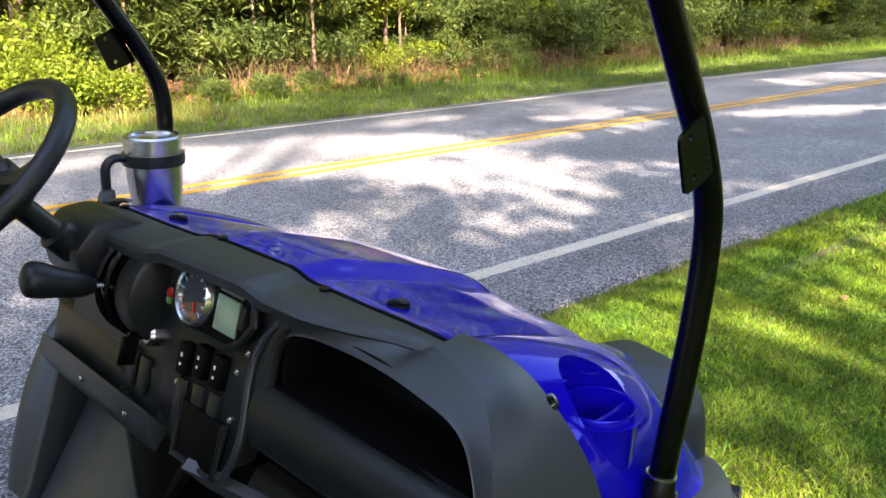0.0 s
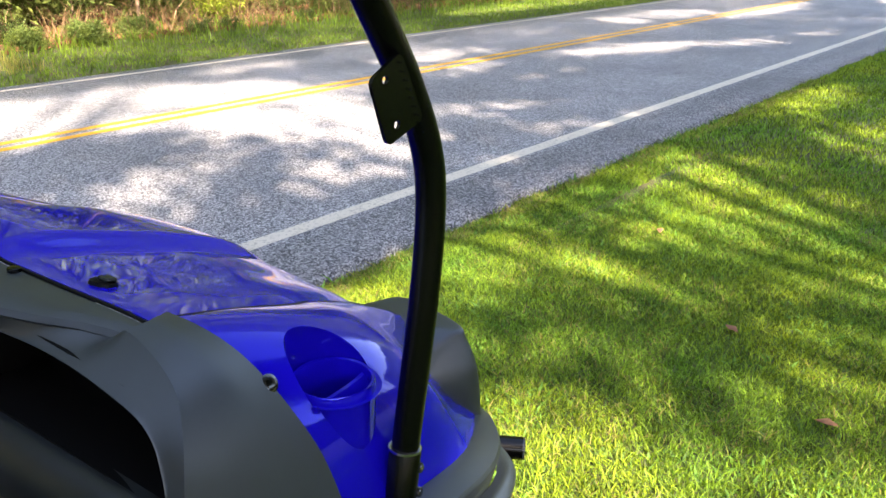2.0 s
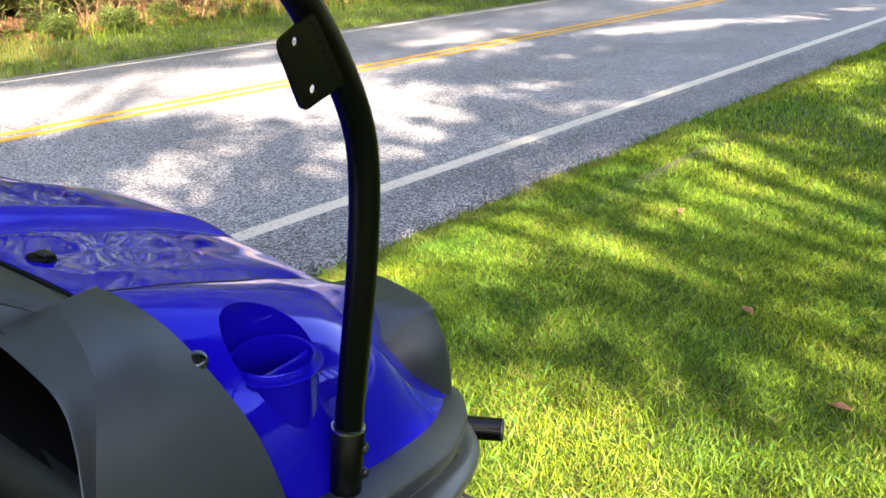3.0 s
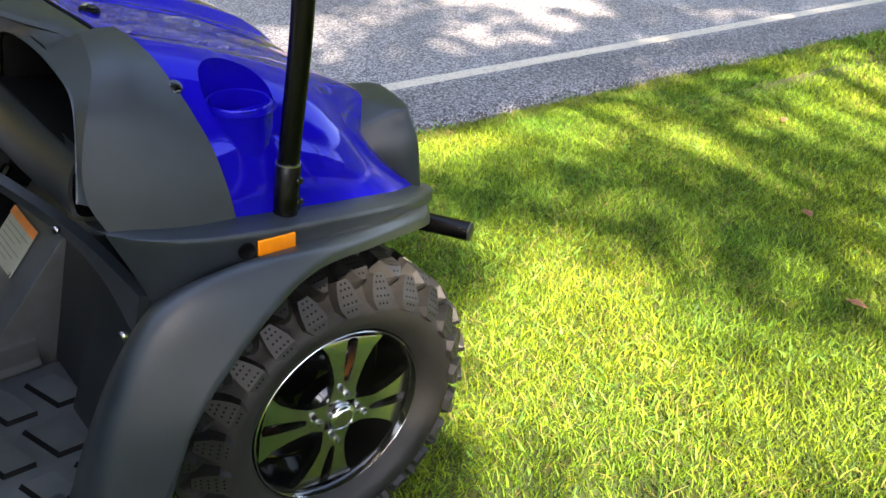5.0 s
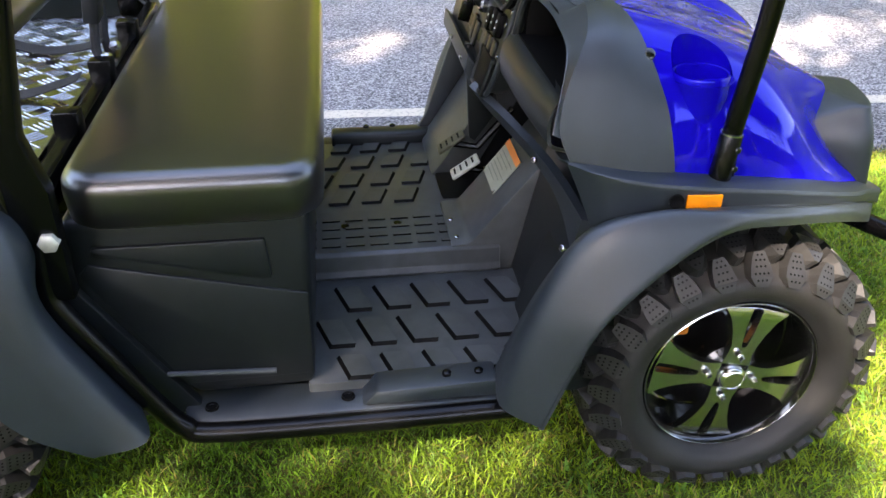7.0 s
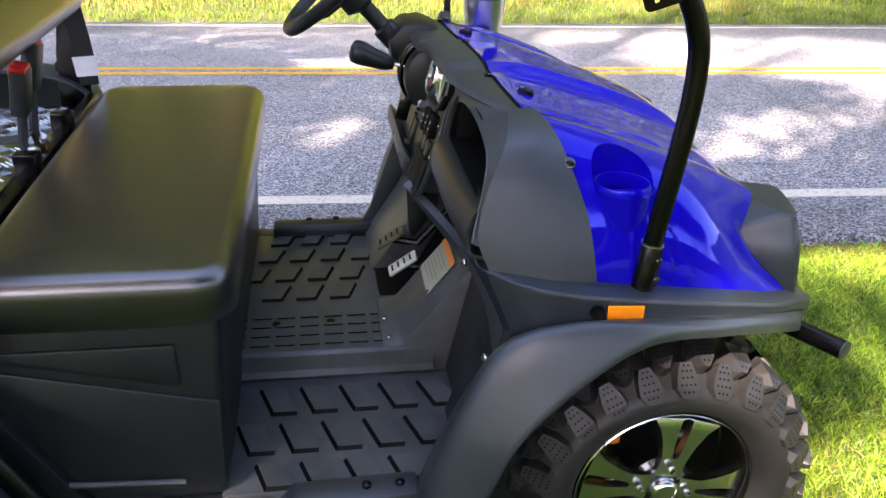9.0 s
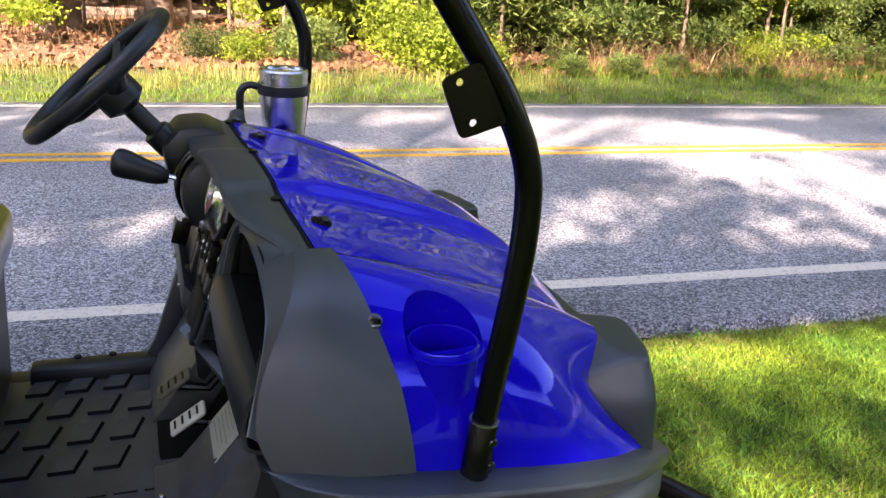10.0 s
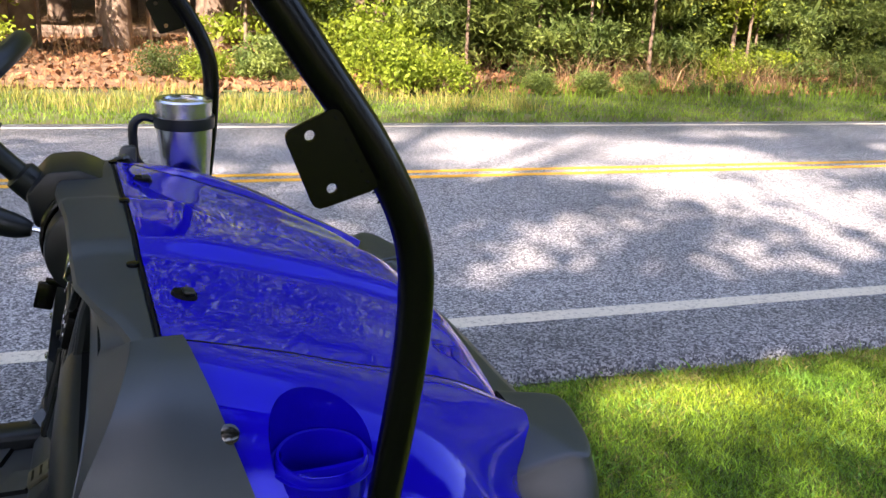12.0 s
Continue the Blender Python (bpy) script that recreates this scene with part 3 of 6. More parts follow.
# bright bushes beside the open part, low pine regrowth along the verge
for bx, by, s in ((2.85, 10.6, 0.66), (3.5, 10.6, 0.74), (0.35, 11.6, 0.55), (-6.4, 11.4, 0.8), (9.3, 11.9, 0.7), (3.1, 12.6, 1.3)):
    plant(shrubs[0], bx, by, s)
for bx, by, s in ((5.2, 10.75, 0.40), (6.0, 10.6, 0.46), (6.9, 10.8, 0.42), (12.0, 10.9, 0.5)):
    plant(shrubs[2], bx, by, s)
for bx, by, s in ((7.9, 10.6, 0.5), (8.6, 10.7, 0.42), (1.5, 11.5, 0.4), (10.4, 10.8, 0.45)):
    plant(shrubs[1], bx, by, s)
# fallen leaves
lr = np.random.default_rng(40)
lc = np.stack([lr.uniform(-14, 26, 22000), lr.uniform(10.5, 18, 22000), np.zeros(22000)], 1)
lc[:, 2] = [ground_z(a, b) + 0.05 for a, b in lc[:, :2]]
lv, lf = leaf_cloud(lc, 1, 0.02, 0.10, lr, 0.5, 1.2)
tagged(new("fallen_leaves", mesh_np("fallen_leaves", lv, lf, M_LITTER)), label="brown fallen leaves on the woodland floor", category="leaves", kind="stuff")
log = thing("fallen_log", pose(-1.9, 17.2, ground_z(-1.9, 17.2) + 0.13, 0, 90, 4), "grey-brown fallen log on the leaf litter", "log")
part("trunk", tube_bm([(0, 0, -1.6), (0.03, 0.04, 0), (0, 0, 1.8)], [0.15, 0.13, 0.10], 10), M_BARK, log)
# tall trees whose crowns hang over the verge
def tall_tree(seed, h, low, crown_r, n):
    r_ = np.random.default_rng(seed)
    tree = thing("tall_tree", Matrix(), "tall broadleaf tree of the roadside wood with a high green crown", "tree", "tall trees of the wood")
    cent = []
    while len(cent) < n:
        q = r_.uniform(-1, 1, 3)
        if (q ** 2).sum() < 1:
            cent.append((q[0] * crown_r, q[1] * crown_r, low + (q[2] + 1) / 2 * (h - low)))
    part("trunk", trunk_bm(h * 0.92, 0.17, r_, [((0, 0, max(2.5, 0.62 * c[2])), c, 0.05) for c in cent[:22]]), M_BARK, tree, angle=80)
    v, f = leaf_cloud(cent, 120, 0.42, 0.115, r_, 0.7)
    crown = new("crown", mesh_np("crown", v, f, M_LEAF))
    crown.parent = tree
    return tree


talls = [tall_tree(71, 21, 5.0, 3.3, 300), tall_tree(72, 24, 7.5, 3.6, 300)]
for k in range(15):
    plant(talls[k % 2], -12.5 + 3.4 * k + rng.uniform(-0.6, 0.6), 14.2 + 2.6 * (k % 3) + rng.uniform(-0.4, 0.4), rng.uniform(0.92, 1.1))
for k in range(20):
    plant(talls[(k + 1) % 2], -14.0 + 3.9 * k + rng.uniform(-0.8, 0.8), 20.5 + 2.4 * (k % 3) + rng.uniform(-0.6, 0.6), rng.uniform(1.15, 1.4))
# wood too far off to tell its trees apart, on all sides
def far_wood(p, q, h, label):
    bv, bf = [], []
    p, q = Vector(p), Vector(q)
    n = max(8, int((q - p).length / 3))
    side = Vector((-(q - p).y, (q - p).x)).normalized()
    for i in range(n + 1):
        c = p.lerp(q, i / n)
        for k in range(9):
            w = c + side * 2.2 * noise.noise(Vector((i * 0.7, k * 0.8, p.x)))
            bv.append((w.x, w.y, k * h / 8 - 0.5 + (0.16 * h * noise.noise(Vector((i * 0.6, k, 5 + p.y))) if k == 8 else 0)))
    for i in range(n):
        for k in range(8):
            bf.append((i * 9 + k, (i + 1) * 9 + k, (i + 1) * 9 + k + 1, i * 9 + k + 1))
    obj("backdrop", bv, bf, M_BACK, kind="structure", label=label)


far_wood((-75, 33), (150, 33), 26, "dark green depth of the wood")
far_wood((-60, -46), (130, -46), 12, "dark green wood beyond the lawn")
far_wood((150, 33), (130, -46), 24, "dark green wood where the road bends away")
far_wood((-75, 33), (-60, -46), 16, "dark green wood behind")
# single leaves lying on the lawn
for lx, ly, a in ((3.12, 0.51, 20), (1.72, -0.67, 100), (2.2, -0.2, 60)):
    leaf = obj("fallen_leaf", [(-0.035, 0, 0), (0, 0.02, 0.008), (0.04, 0, 0.004), (0, -0.018, 0.010), (0.0, 0, 0.014)],
               [(0, 1, 4), (1, 2, 4), (2, 3, 4), (3, 0, 4)], M_LITTER)
    leaf.matrix_world = pose(lx, ly, 0.025, 0, 0, a)
    tagged(leaf, label="dry brown leaf lying on the lawn", category="leaf", group="leaves on the lawn")

# ---------------------------------------------------------------- trees on the near side, whose crowns shade cart, lawn and road
LIT = [  # centre x, y, half-lengths, turn of the sunny gaps on the ground
    (4.25, 4.75, 1.25, 1.75, -12), (3.3, 6.3, 1.7, 0.85, 10), (2.0, 7.2, 1.4, 0.5, 0), (2.9, 5.5, 1.0, 0.7, 10), (4.9, 5.6, 0.8, 1.0, 0), (5.8, 3.1, 1.0, 0.24, -25),
    (5.6, 2.2, 0.8, 0.3, -20), (8.0, 6.0, 1.3, 0.4, 0), (10.2, 4.2, 1.6, 0.5, -20), (7.6, 3.9, 0.8, 0.25, 0), (6.1, 7.15, 0.9, 0.25, 0),
    (12.6, 3.0, 1.8, 0.45, -10), (15.5, 6.3, 2.0, 0.8, 0), (-0.65, 3.38, 0.32, 0.42, 0), (-1.6, 3.3, 0.5, 0.4, 0), (-0.2, 5.6, 1.2, 0.3, 0), (18, 5, 3, 0.5, 0),
    (24, 3.5, 3, 0.5, 0), (30, 5, 4, 1.5, 0),
    (0.78, -0.35, 0.52, 0.80, -6), (1.08, 0.10, 0.26, 0.40, 0), (1.10, -0.85, 0.35, 0.34, 0), (2.0, 1.02, 0.72, 0.34, -14), (2.5, 0.62, 0.30, 0.22, 20), (1.35, 1.18, 0.35, 0.22, 0),
    (4.5, 0.85, 0.55, 0.34, 0), (5.2, 1.25, 0.8, 0.14, 0), (6.3, 0.30, 0.45, 0.14, -10), (7.7, 1.05, 1.0, 0.26, 0), (1.95, -0.70, 0.30, 0.13, 10),
    (-1.24, -0.45, 0.26, 0.42, -14), (-0.52, -0.45, 0.30, 0.36, 0), (3.6, -0.6, 0.5, 0.3, 0),
    (9.5, 0.0, 1.0, 0.4, 0), (13, 0.4, 1.4, 0.5, 0), (17, -0.5, 2.5, 0.8, 0), (0.5, -4.2, 2.5, 0.6, 0), (-3.0, 9.6, 6.5, 1.5, 0), (-1.5, 12.5, 6.0, 2.6, 0),
    (3.2, 10.4, 1.5, 1.0, 0), (3.2, 14.0, 1.7, 2.0, 0), (6.3, 11.2, 1.0, 0.4, 0), (9.6, 13.6, 0.9, 0.8, 0), (13.0, 14.5, 1.3, 0.8, 0), (17, 9.8, 4.0, 0.6, 0), (27, 9.8, 6, 0.6, 0), (15.5, 14.0, 1.0, 1.2, 0), (21.0, 14.0, 1.0, 1.4, 0),
]
THIN = [  # where the crowns are thin and half of the light comes through
    (1.6, 3.0, 0.8, 0.5, 0), (2.9, 2.5, 0.7, 0.25, 0), (3.5, 2.9, 0.9, 0.3, 0), (2.2, 3.5, 0.6, 0.5, 0),
    (3.7, 0.45, 0.9, 0.45, 0), (5.5, 0.3, 1.2, 0.5, 0), (0.4, 3.6, 0.8, 0.5, 0), (7.0, 5.0, 1.2, 0.5, 0), (8.0, 14.0, 4.5, 3.2, 0),
]


def within(gaps, gx_, gy_):
    hit = np.zeros(len(gx_), bool)
    for cx, cy, a, b, t in gaps:
        c, s = math.cos(radians(t)), math.sin(radians(t))
        u, v = (gx_ - cx) * c + (gy_ - cy) * s, -(gx_ - cx) * s + (gy_ - cy) * c
        wob = 1 + 0.22 * np.sin(gx_ * 5.1 + gy_ * 3.3) + 0.18 * np.sin(gx_ * 9.7 - gy_ * 7.1)
        hit |= (u / a) ** 2 + (v / b) ** 2 < wob
    return hit


def sunny(gx_, gy_):
    dapple = np.sin(gx_ * 11.3 + 2.1 * np.sin(gy_ * 3.1)) * np.sin(gy_ * 14.1 + 1.7 * np.sin(gx_ * 4.3))
    broad = np.sin(gx_ * 3.3 + 1.3 * np.sin(gy_ * 2.1)) * np.sin(gy_ * 5.3 + 1.1 * np.sin(gx_ * 1.7))
    open_sky = within(LIT, gx_, gy_) & ~((dapple > 0.85) & (gy_ < 1.5) & (gx_ > 3.0)) & ~((broad > 0.93) & (gy_ > 1.5) & (gy_ < 8.3))
    half = within(THIN, gx_, gy_) & (np.random.default_rng(3).uniform(0, 1, len(gx_)) < np.where(gy_ > 9, 0.90, np.where(gy_ < 1.5, 0.78, 0.86)))
    lawn = (gy_ < 1.5) & (gy_ > -1.6) & (gx_ > 1.0) & (gx_ < 8.0) & (np.random.default_rng(4).uniform(0, 1, len(gx_)) < 0.70)
    return open_sky | half | lawn


def near_tree(tx, ty, h, seed, crown_r, n, low=0.42):
    r_ = np.random.default_rng(seed)
    tree = thing("shade_tree", pose(tx, ty, 0), "large broadleaf tree beside the lawn casting dappled shade", "tree", "shade trees beside the lawn")
    limbs = []
    z0 = h * low
    cent = []
    while len(cent) < n:
        q = r_.uniform(-1, 1, 3)
        if (q ** 2).sum() < 1:
            cent.append((q[0] * crown_r, q[1] * crown_r, z0 + (q[2] + 1) / 2 * (h - z0)))
    for c in cent[:26]:
        limbs.append(((0, 0, max(1.8, 0.6 * c[2])), c, 0.06))
    part("trunk", trunk_bm(h * 0.9, 0.24, r_, limbs), M_BARK, tree, angle=80)
    v, f = leaf_cloud(cent, 110, 0.5, 0.12, r_, 0.8)
    mid = v.reshape(-1, 4, 3).mean(1) + np.array((tx, ty, 0))
    k = mid[:, 2] / SUN_DIR.z
    blur = r_.normal(0, 0.13, (len(mid), 2))
    ok = ~sunny(mid[:, 0] - SUN_DIR.x * k + blur[:, 0], mid[:, 1] - SUN_DIR.y * k + blur[:, 1])
    f = f[ok]
    me = mesh_np("crown", v, f, M_LEAF)
    cr = new("crown", me)
    cr.parent = tree


for i, (tx, ty, h, cr_) in enumerate([(-7.5, -8.5, 12, 4.6), (-2.0, -9.5, 13, 4.8), (3.5, -9.0, 12, 4.6), (9.0, -10, 13, 5.0), (15.5, -10, 13, 5.2),
                                      (-11, -3.5, 11, 4.2), (22, -11, 13, 5.5)]):
    near_tree(tx, ty, h, 60 + i, cr_, 330)
for i, tx in enumerate((-9.5, -3.0, 3.5, 10.0, 17.0, 24.0, 31.0)):
    near_tree(tx, -12.5 - (i % 2), 25, 80 + i, 4.6, 150, 0.66)

# ---------------------------------------------------------------- the cart
CART = pose(-0.0237, 0.0887, 0.0395, 0, 0, 3.0) @ pose(0, 0, 0, 3.5, 0, 0)
cart = thing("utility_cart", CART, "blue and black off-road golf cart parked on grass beside road", "golf cart")


SKEWED = {"hood", "hood_gasket", "hood_latch", "hood_side", "cup_recess", "cup_holder", "side_panel", "dash_cap", "front_cowl", "roof_post"}


def skew(bm):
    """The body stands a touch askew on its frame: its far side sits further back."""
    for v in bm.verts:
        v.co.x -= 0.046 * max(0.0, v.co.y + 0.43)
    return bm


def P(name, bm, material, label="", parent=None, angle=35):
    if name in SKEWED:
        skew(bm)
    return part(name, bm, material, parent or cart, label, angle=angle)


def flip(pts, s):
    return [(p[0], p[1] * s, p[2]) for p in pts]


def carve(bm, cutter):
    """Cut one closed mesh out of another; gives the rest as a bmesh."""
    pair = []
    for b_ in (bm, cutter):
        bmesh.ops.recalc_face_normals(b_, faces=b_.faces)
        me = bpy.data.meshes.new("carving")
        b_.to_mesh(me)
        b_.free()
        pair.append(new("carving", me))
    mod = pair[0].modifiers.new("cut", "BOOLEAN")
    mod.operation, mod.solver, mod.object = "DIFFERENCE", "EXACT", pair[1]
    done = bpy.data.meshes.new_from_object(pair[0].evaluated_get(bpy.context.evaluated_depsgraph_get()))
    out = bmesh.new()
    out.from_mesh(done)
    for ob in pair:
        bpy.data.objects.remove(ob)
    return out


def eased(x, xs, ys, w=0.02):
    """Interpolation with its corners rounded off over a width w."""
    return sum(float(np.interp(x + w * k / 3, xs, ys)) for k in range(-3, 4)) / 7


def smooth(t):
    t = max(0.0, min(1.0, t))
    return t * t * (3 - 2 * t)


def hood_z(x):
    return eased(x, [-0.30, -0.275, -0.15, 0.0, 0.1, 0.17, 0.205, 0.225], [1.009, 1.010, 0.980, 0.935, 0.896, 0.862, 0.838, 0.808])


def seam_y(x):
    """Half the hood's width, narrowing towards the nose."""
    return eased(x, [-0.30, -0.25, -0.14, -0.035, 0.10, 0.17, 0.21], [0.406, 0.402, 0.392, 0.382, 0.346, 0.328, 0.318])


def hood_top(x, k):
    """Height of the hood at x; k: share of the way from the middle to the seam."""
    a = abs(k)
    u = (x + 0.275) / 0.49
    rib = (0.010 + 0.010 * smooth(u / 0.2)) * smooth((0.37 - a) / 0.13) * smooth((1.05 - u) / 0.25)
    brim = (0.004 + 0.008 * u) * smooth((a - 0.60) / 0.34) * smooth((1.05 - u) / 0.25)
    return hood_z(x) + rib + brim - 0.030 * a ** 2.4 * (0.35 + u)


# centre hood with a raised rib, shallow panels either side and raised brims
rows = []
for i in range(41):
    row = []
    for j in range(101):
        k = -1 + 2 * j / 100
        x = -0.275 + (0.487 - 0.028 * abs(k) ** 3) * i / 40
        row.append((x, k * seam_y(x), hood_top(x, k) - 0.004))
    rows.append(row)
P("hood", grid_bm(rows, 0.006), M_BLUE, "glossy blue hood with a raised centre", angle=40)
for sy in (-1, 1):
    P("hood_gasket", tube_bm([(-0.272 + 0.45 * k / 30, (seam_y(-0.272 + 0.45 * k / 30) + 0.001) * sy, hood_top(-0.272 + 0.45 * k / 30, 1) - 0.0050) for k in range(31)], 0.0020, 6), M_DEEP)
# gasket line between hood and dash
P("hood_gasket", tube_bm([(-0.279, -0.405 + 0.81 * k / 30, hood_top(-0.275, -1 + k / 15) - 0.0045) for k in range(31)], 0.0022, 6), M_DEEP)
for y in (-0.274, 0.28):
    latch = P("hood_latch", lathe_bm([(0.0002, 0.0), (0.013, 0.0), (0.0155, 0.002), (0.017, -0.004)], 20, pose(-0.235, y, hood_top(-0.235, y / 0.40) - 0.001, 0, 14, 0)), M_DEEP, "black round hood latch recess")
    part("latch_tab", skew(box_bm(-0.006, 0.009, -0.010, 0.010, 0, 0.007, 0.003, 2, pose(-0.232, y, hood_top(-0.235, y / 0.40) - 0.002, 0, 12, 0))), M_PLASTIC2, latch)

def brow(y):
    """Back edge and height of the dash cap."""
    xb = float(np.interp(y, [-0.412, -0.392, -0.348, -0.302, -0.222, -0.10, 0.014, 0.207, 0.282, 0.412], [-0.309, -0.312, -0.323, -0.340, -0.362, -0.366, -0.368, -0.382, -0.378, -0.358]))
    return xb, hood_top(-0.277, min(1.0, abs(y) / 0.405)) - 0.0085


# dashboard face, leaning: higher parts stand further forward
def face(y, z, out=0.0):
    return Vector((-0.345 - (0.985 - z) * 0.29 - out, y, z))


CUP = (-0.126, 0.533, 0.908)
REAR = bez([(-0.252, 0.404, 0.998), (-0.243, 0.455, 0.986), (-0.228, 0.510, 0.950), (-0.205, 0.560, 0.880), (-0.187, 0.592, 0.800), (-0.178, 0.606, 0.742)], 81)
FRONT = bez([(0.184, 0.325, hood_top(0.184, 1) - 0.004), (0.204, 0.372, 0.818), (0.192, 0.412, 0.788), (0.160, 0.452, 0.755), (0.178, 0.478, 0.722), (0.214, 0.498, 0.688), (0.247, 0.510, 0.654)], 81)
FOOT = bez([(-0.178, 0.606, 0.742), (-0.04, 0.608, 0.731), (0.07, 0.596, 0.711), (0.16, 0.560, 0.680), (0.247, 0.510, 0.654)], 91)


def side_point(i, j):
    """The blue side between the hood's seam, the black side panel, the fender and the cowl."""
    u, v = i / 90, j / 80
    xs = -0.252 + 0.436 * u
    seam = Vector((xs, seam_y(xs) + 0.001, hood_top(xs, 1) - 0.004))
    w, x = u ** 5, (1 - u) ** 1.5
    p = (1 - v) * seam + v * FOOT[i]
    p += x * (REAR[j] - (1 - v) * REAR[0] - v * REAR[80]) + w * (FRONT[j] - (1 - v) * FRONT[0] - v * FRONT[80])
    swell = 4 * u * (1 - u) * math.sin(math.pi * v ** 0.75)
    return p.x, p.y + 0.036 * swell, p.z + 0.030 * swell


for s in (-1, 1):
    rows = [[(q[0], q[1] * s, q[2]) for q in (side_point(i, j) for j in range(81))] for i in range(91)]
    cx, cy, cz = CUP
    SR, base_z = 0.055, cz - 0.010
    side_bm = grid_bm(rows, 0.004)
    cutter = lathe_bm([(0.0002, base_z), (SR, base_z), (SR + 0.006, 1.2), (0.0002, 1.2)], 56, pose(cx, cy * s, 0))
    P("hood_side", carve(side_bm, cutter), M_BLUE, "glossy blue hood side with a scooped cup recess", angle=40)
    # wall and floor of the recess, up to the hood's surface
    flat = np.array([p for r_ in rows for p in r_])
    lift, wall = [], []
    for k in range(57):
        a_ = 2 * math.pi * k / 56
        ring_x, ring_y = cx + (SR + 0.0015) * math.cos(a_), (cy + (SR + 0.0015) * math.sin(a_)) * s
        d2 = (flat[:, 0] - ring_x) ** 2 + (flat[:, 1] - ring_y) ** 2
        near = np.argsort(d2)[:4]
        wgt = 1 / (d2[near] + 1e-7)
        lift.append(float((flat[near, 2] * wgt).sum() / wgt.sum()) - 0.0008)
    for k in range(57):
        a_ = 2 * math.pi * k / 56
        top = max(base_z + 0.0005, lift[k])
        wall.append([(cx + q * math.cos(a_), (cy + q * math.sin(a_)) * s, z_) for q, z_ in ((0.044, base_z - 0.001), (SR - 0.004, base_z - 0.001), (SR, base_z + 0.0004), (SR + 0.0012, max(base_z + 0.0005, (base_z + top) / 2)), (SR + 0.002, top))])
    P("cup_recess", grid_bm(wall), M_BLUE, "blue recess round the cup holder", angle=50)
    P("cup_holder", lathe_bm([(0.0002, 0.03), (0.042, 0.03), (0.0435, cz - 0.742), (0.045, cz - 0.736), (0.048, cz - 0.735), (0.050, cz - 0.739), (0.0505, cz - 0.745), (0.0505, 0.0), (0.0002, 0.0)], 48, pose(cx, cy * s, 0.735)), M_BLUE, "blue moulded cup holder")
    # black side panel between hood and dash
    back = [(-0.309, 0.412, 1.001), (-0.317, 0.465, 0.992), (-0.330, 0.513, 0.975), (-0.347, 0.541, 0.948), (-0.364, 0.561, 0.918), (-0.380, 0.577, 0.870), (-0.382, 0.590, 0.820), (-0.352, 0.607, 0.752)]
    front = [(-0.254, 0.408, 1.002), (-0.245, 0.458, 0.993), (-0.234, 0.496, 0.974), (-0.222, 0.526, 0.944), (-0.208, 0.551, 0.906), (-0.193, 0.575, 0.858), (-0.183, 0.597, 0.797), (-0.177, 0.609, 0.742)]
    if s > 0:
        back = [(q[0] + 0.055, q[1], q[2]) for q in back]
    mid = [((a[0] + b[0]) / 2, (a[1] + b[1]) / 2 + 0.006, (a[2] + b[2]) / 2 + 0.004) for a, b in zip(back, front)]
    P("side_panel", loft([flip(back, s), flip(mid, s), flip(front, s)], 36, 14, 0.006), M_PLASTIC, "matt black plastic side panel", angle=60)
    # frame round the pocket
    rim = [Vector((brow(-y_)[0] + 0.001, y_, brow(-y_)[1] - 0.005)) for y_ in (0.15, 0.20, 0.26, 0.302, 0.348, 0.390)] + [Vector(q) for q in back[:-1]]
    opening = [face(y_, z_, 0.001) for y_, z_ in ((0.165, 0.940), (0.19, 0.953), (0.23, 0.961), (0.27, 0.964), (0.31, 0.966), (0.35, 0.966), (0.39, 0.964), (0.44, 0.958), (0.485, 0.950), (0.513, 0.936), (0.533, 0.912), (0.548, 0.885), (0.578, 0.822))]
    ledge = [q + Vector((0.024, 0.004, 0.002)) for q in opening]
    frame_bm = loft([flip(rim, s), flip([a.lerp(b, 0.9) for a, b in zip(rim, opening)], s), flip(opening, s), flip(ledge, s)], 44, 14)
    if s < 0:
        P("pocket_frame", frame_bm, M_PLASTIC, "matt black frame round the glove pocket", angle=40)
    P("screw", disc_at((-0.222, 0.526 * s, 0.940), 0.011, 0.005, (0, 0.75 * s, 0.6)), M_RIMBLACK, "glossy black panel screw")

# dash cap along the hood's back edge: a thin brow over the gauges, stepping back towards the passenger's side
prof = []
for k in range(83):
    y = -0.412 + 0.824 * k / 82
    xb, zt = brow(y)
    drop = 0.010 + 0.012 * max(0.0, min(1.0, (y + 0.20) / 0.06))
    prof.append([(-0.277, y, zt - 0.002), (-0.284, y, zt + 0.004), (-0.312 if xb < -0.335 else xb + 0.016, y, zt + 0.006), (xb + 0.012, y, zt + 0.005), (xb + 0.004, y, zt + 0.001), (xb, y, zt - 0.006), (xb + 0.003, y, zt - drop), (xb + 0.020, y, zt - drop - 0.004), (-0.29, y, zt - drop - 0.006)])
P("dash_cap", grid_bm(prof, 0.003), M_PLASTIC, "matt black dash top", angle=28)
for y in (-0.185, 0.073, 0.382):
    P("screw", disc_at((-0.300 - 0.045 * max(0, y), y, brow(y)[1] + 0.007), 0.008, 0.003, (0, 0, 1)), M_STEEL)



def on_face(bm, y, z, out=0.0):
    bmesh.ops.transform(bm, matrix=Matrix.Translation(face(y, z, out)) @ Matrix.Rotation(math.atan(0.29), 4, "Y"), verts=bm.verts)
    return bm


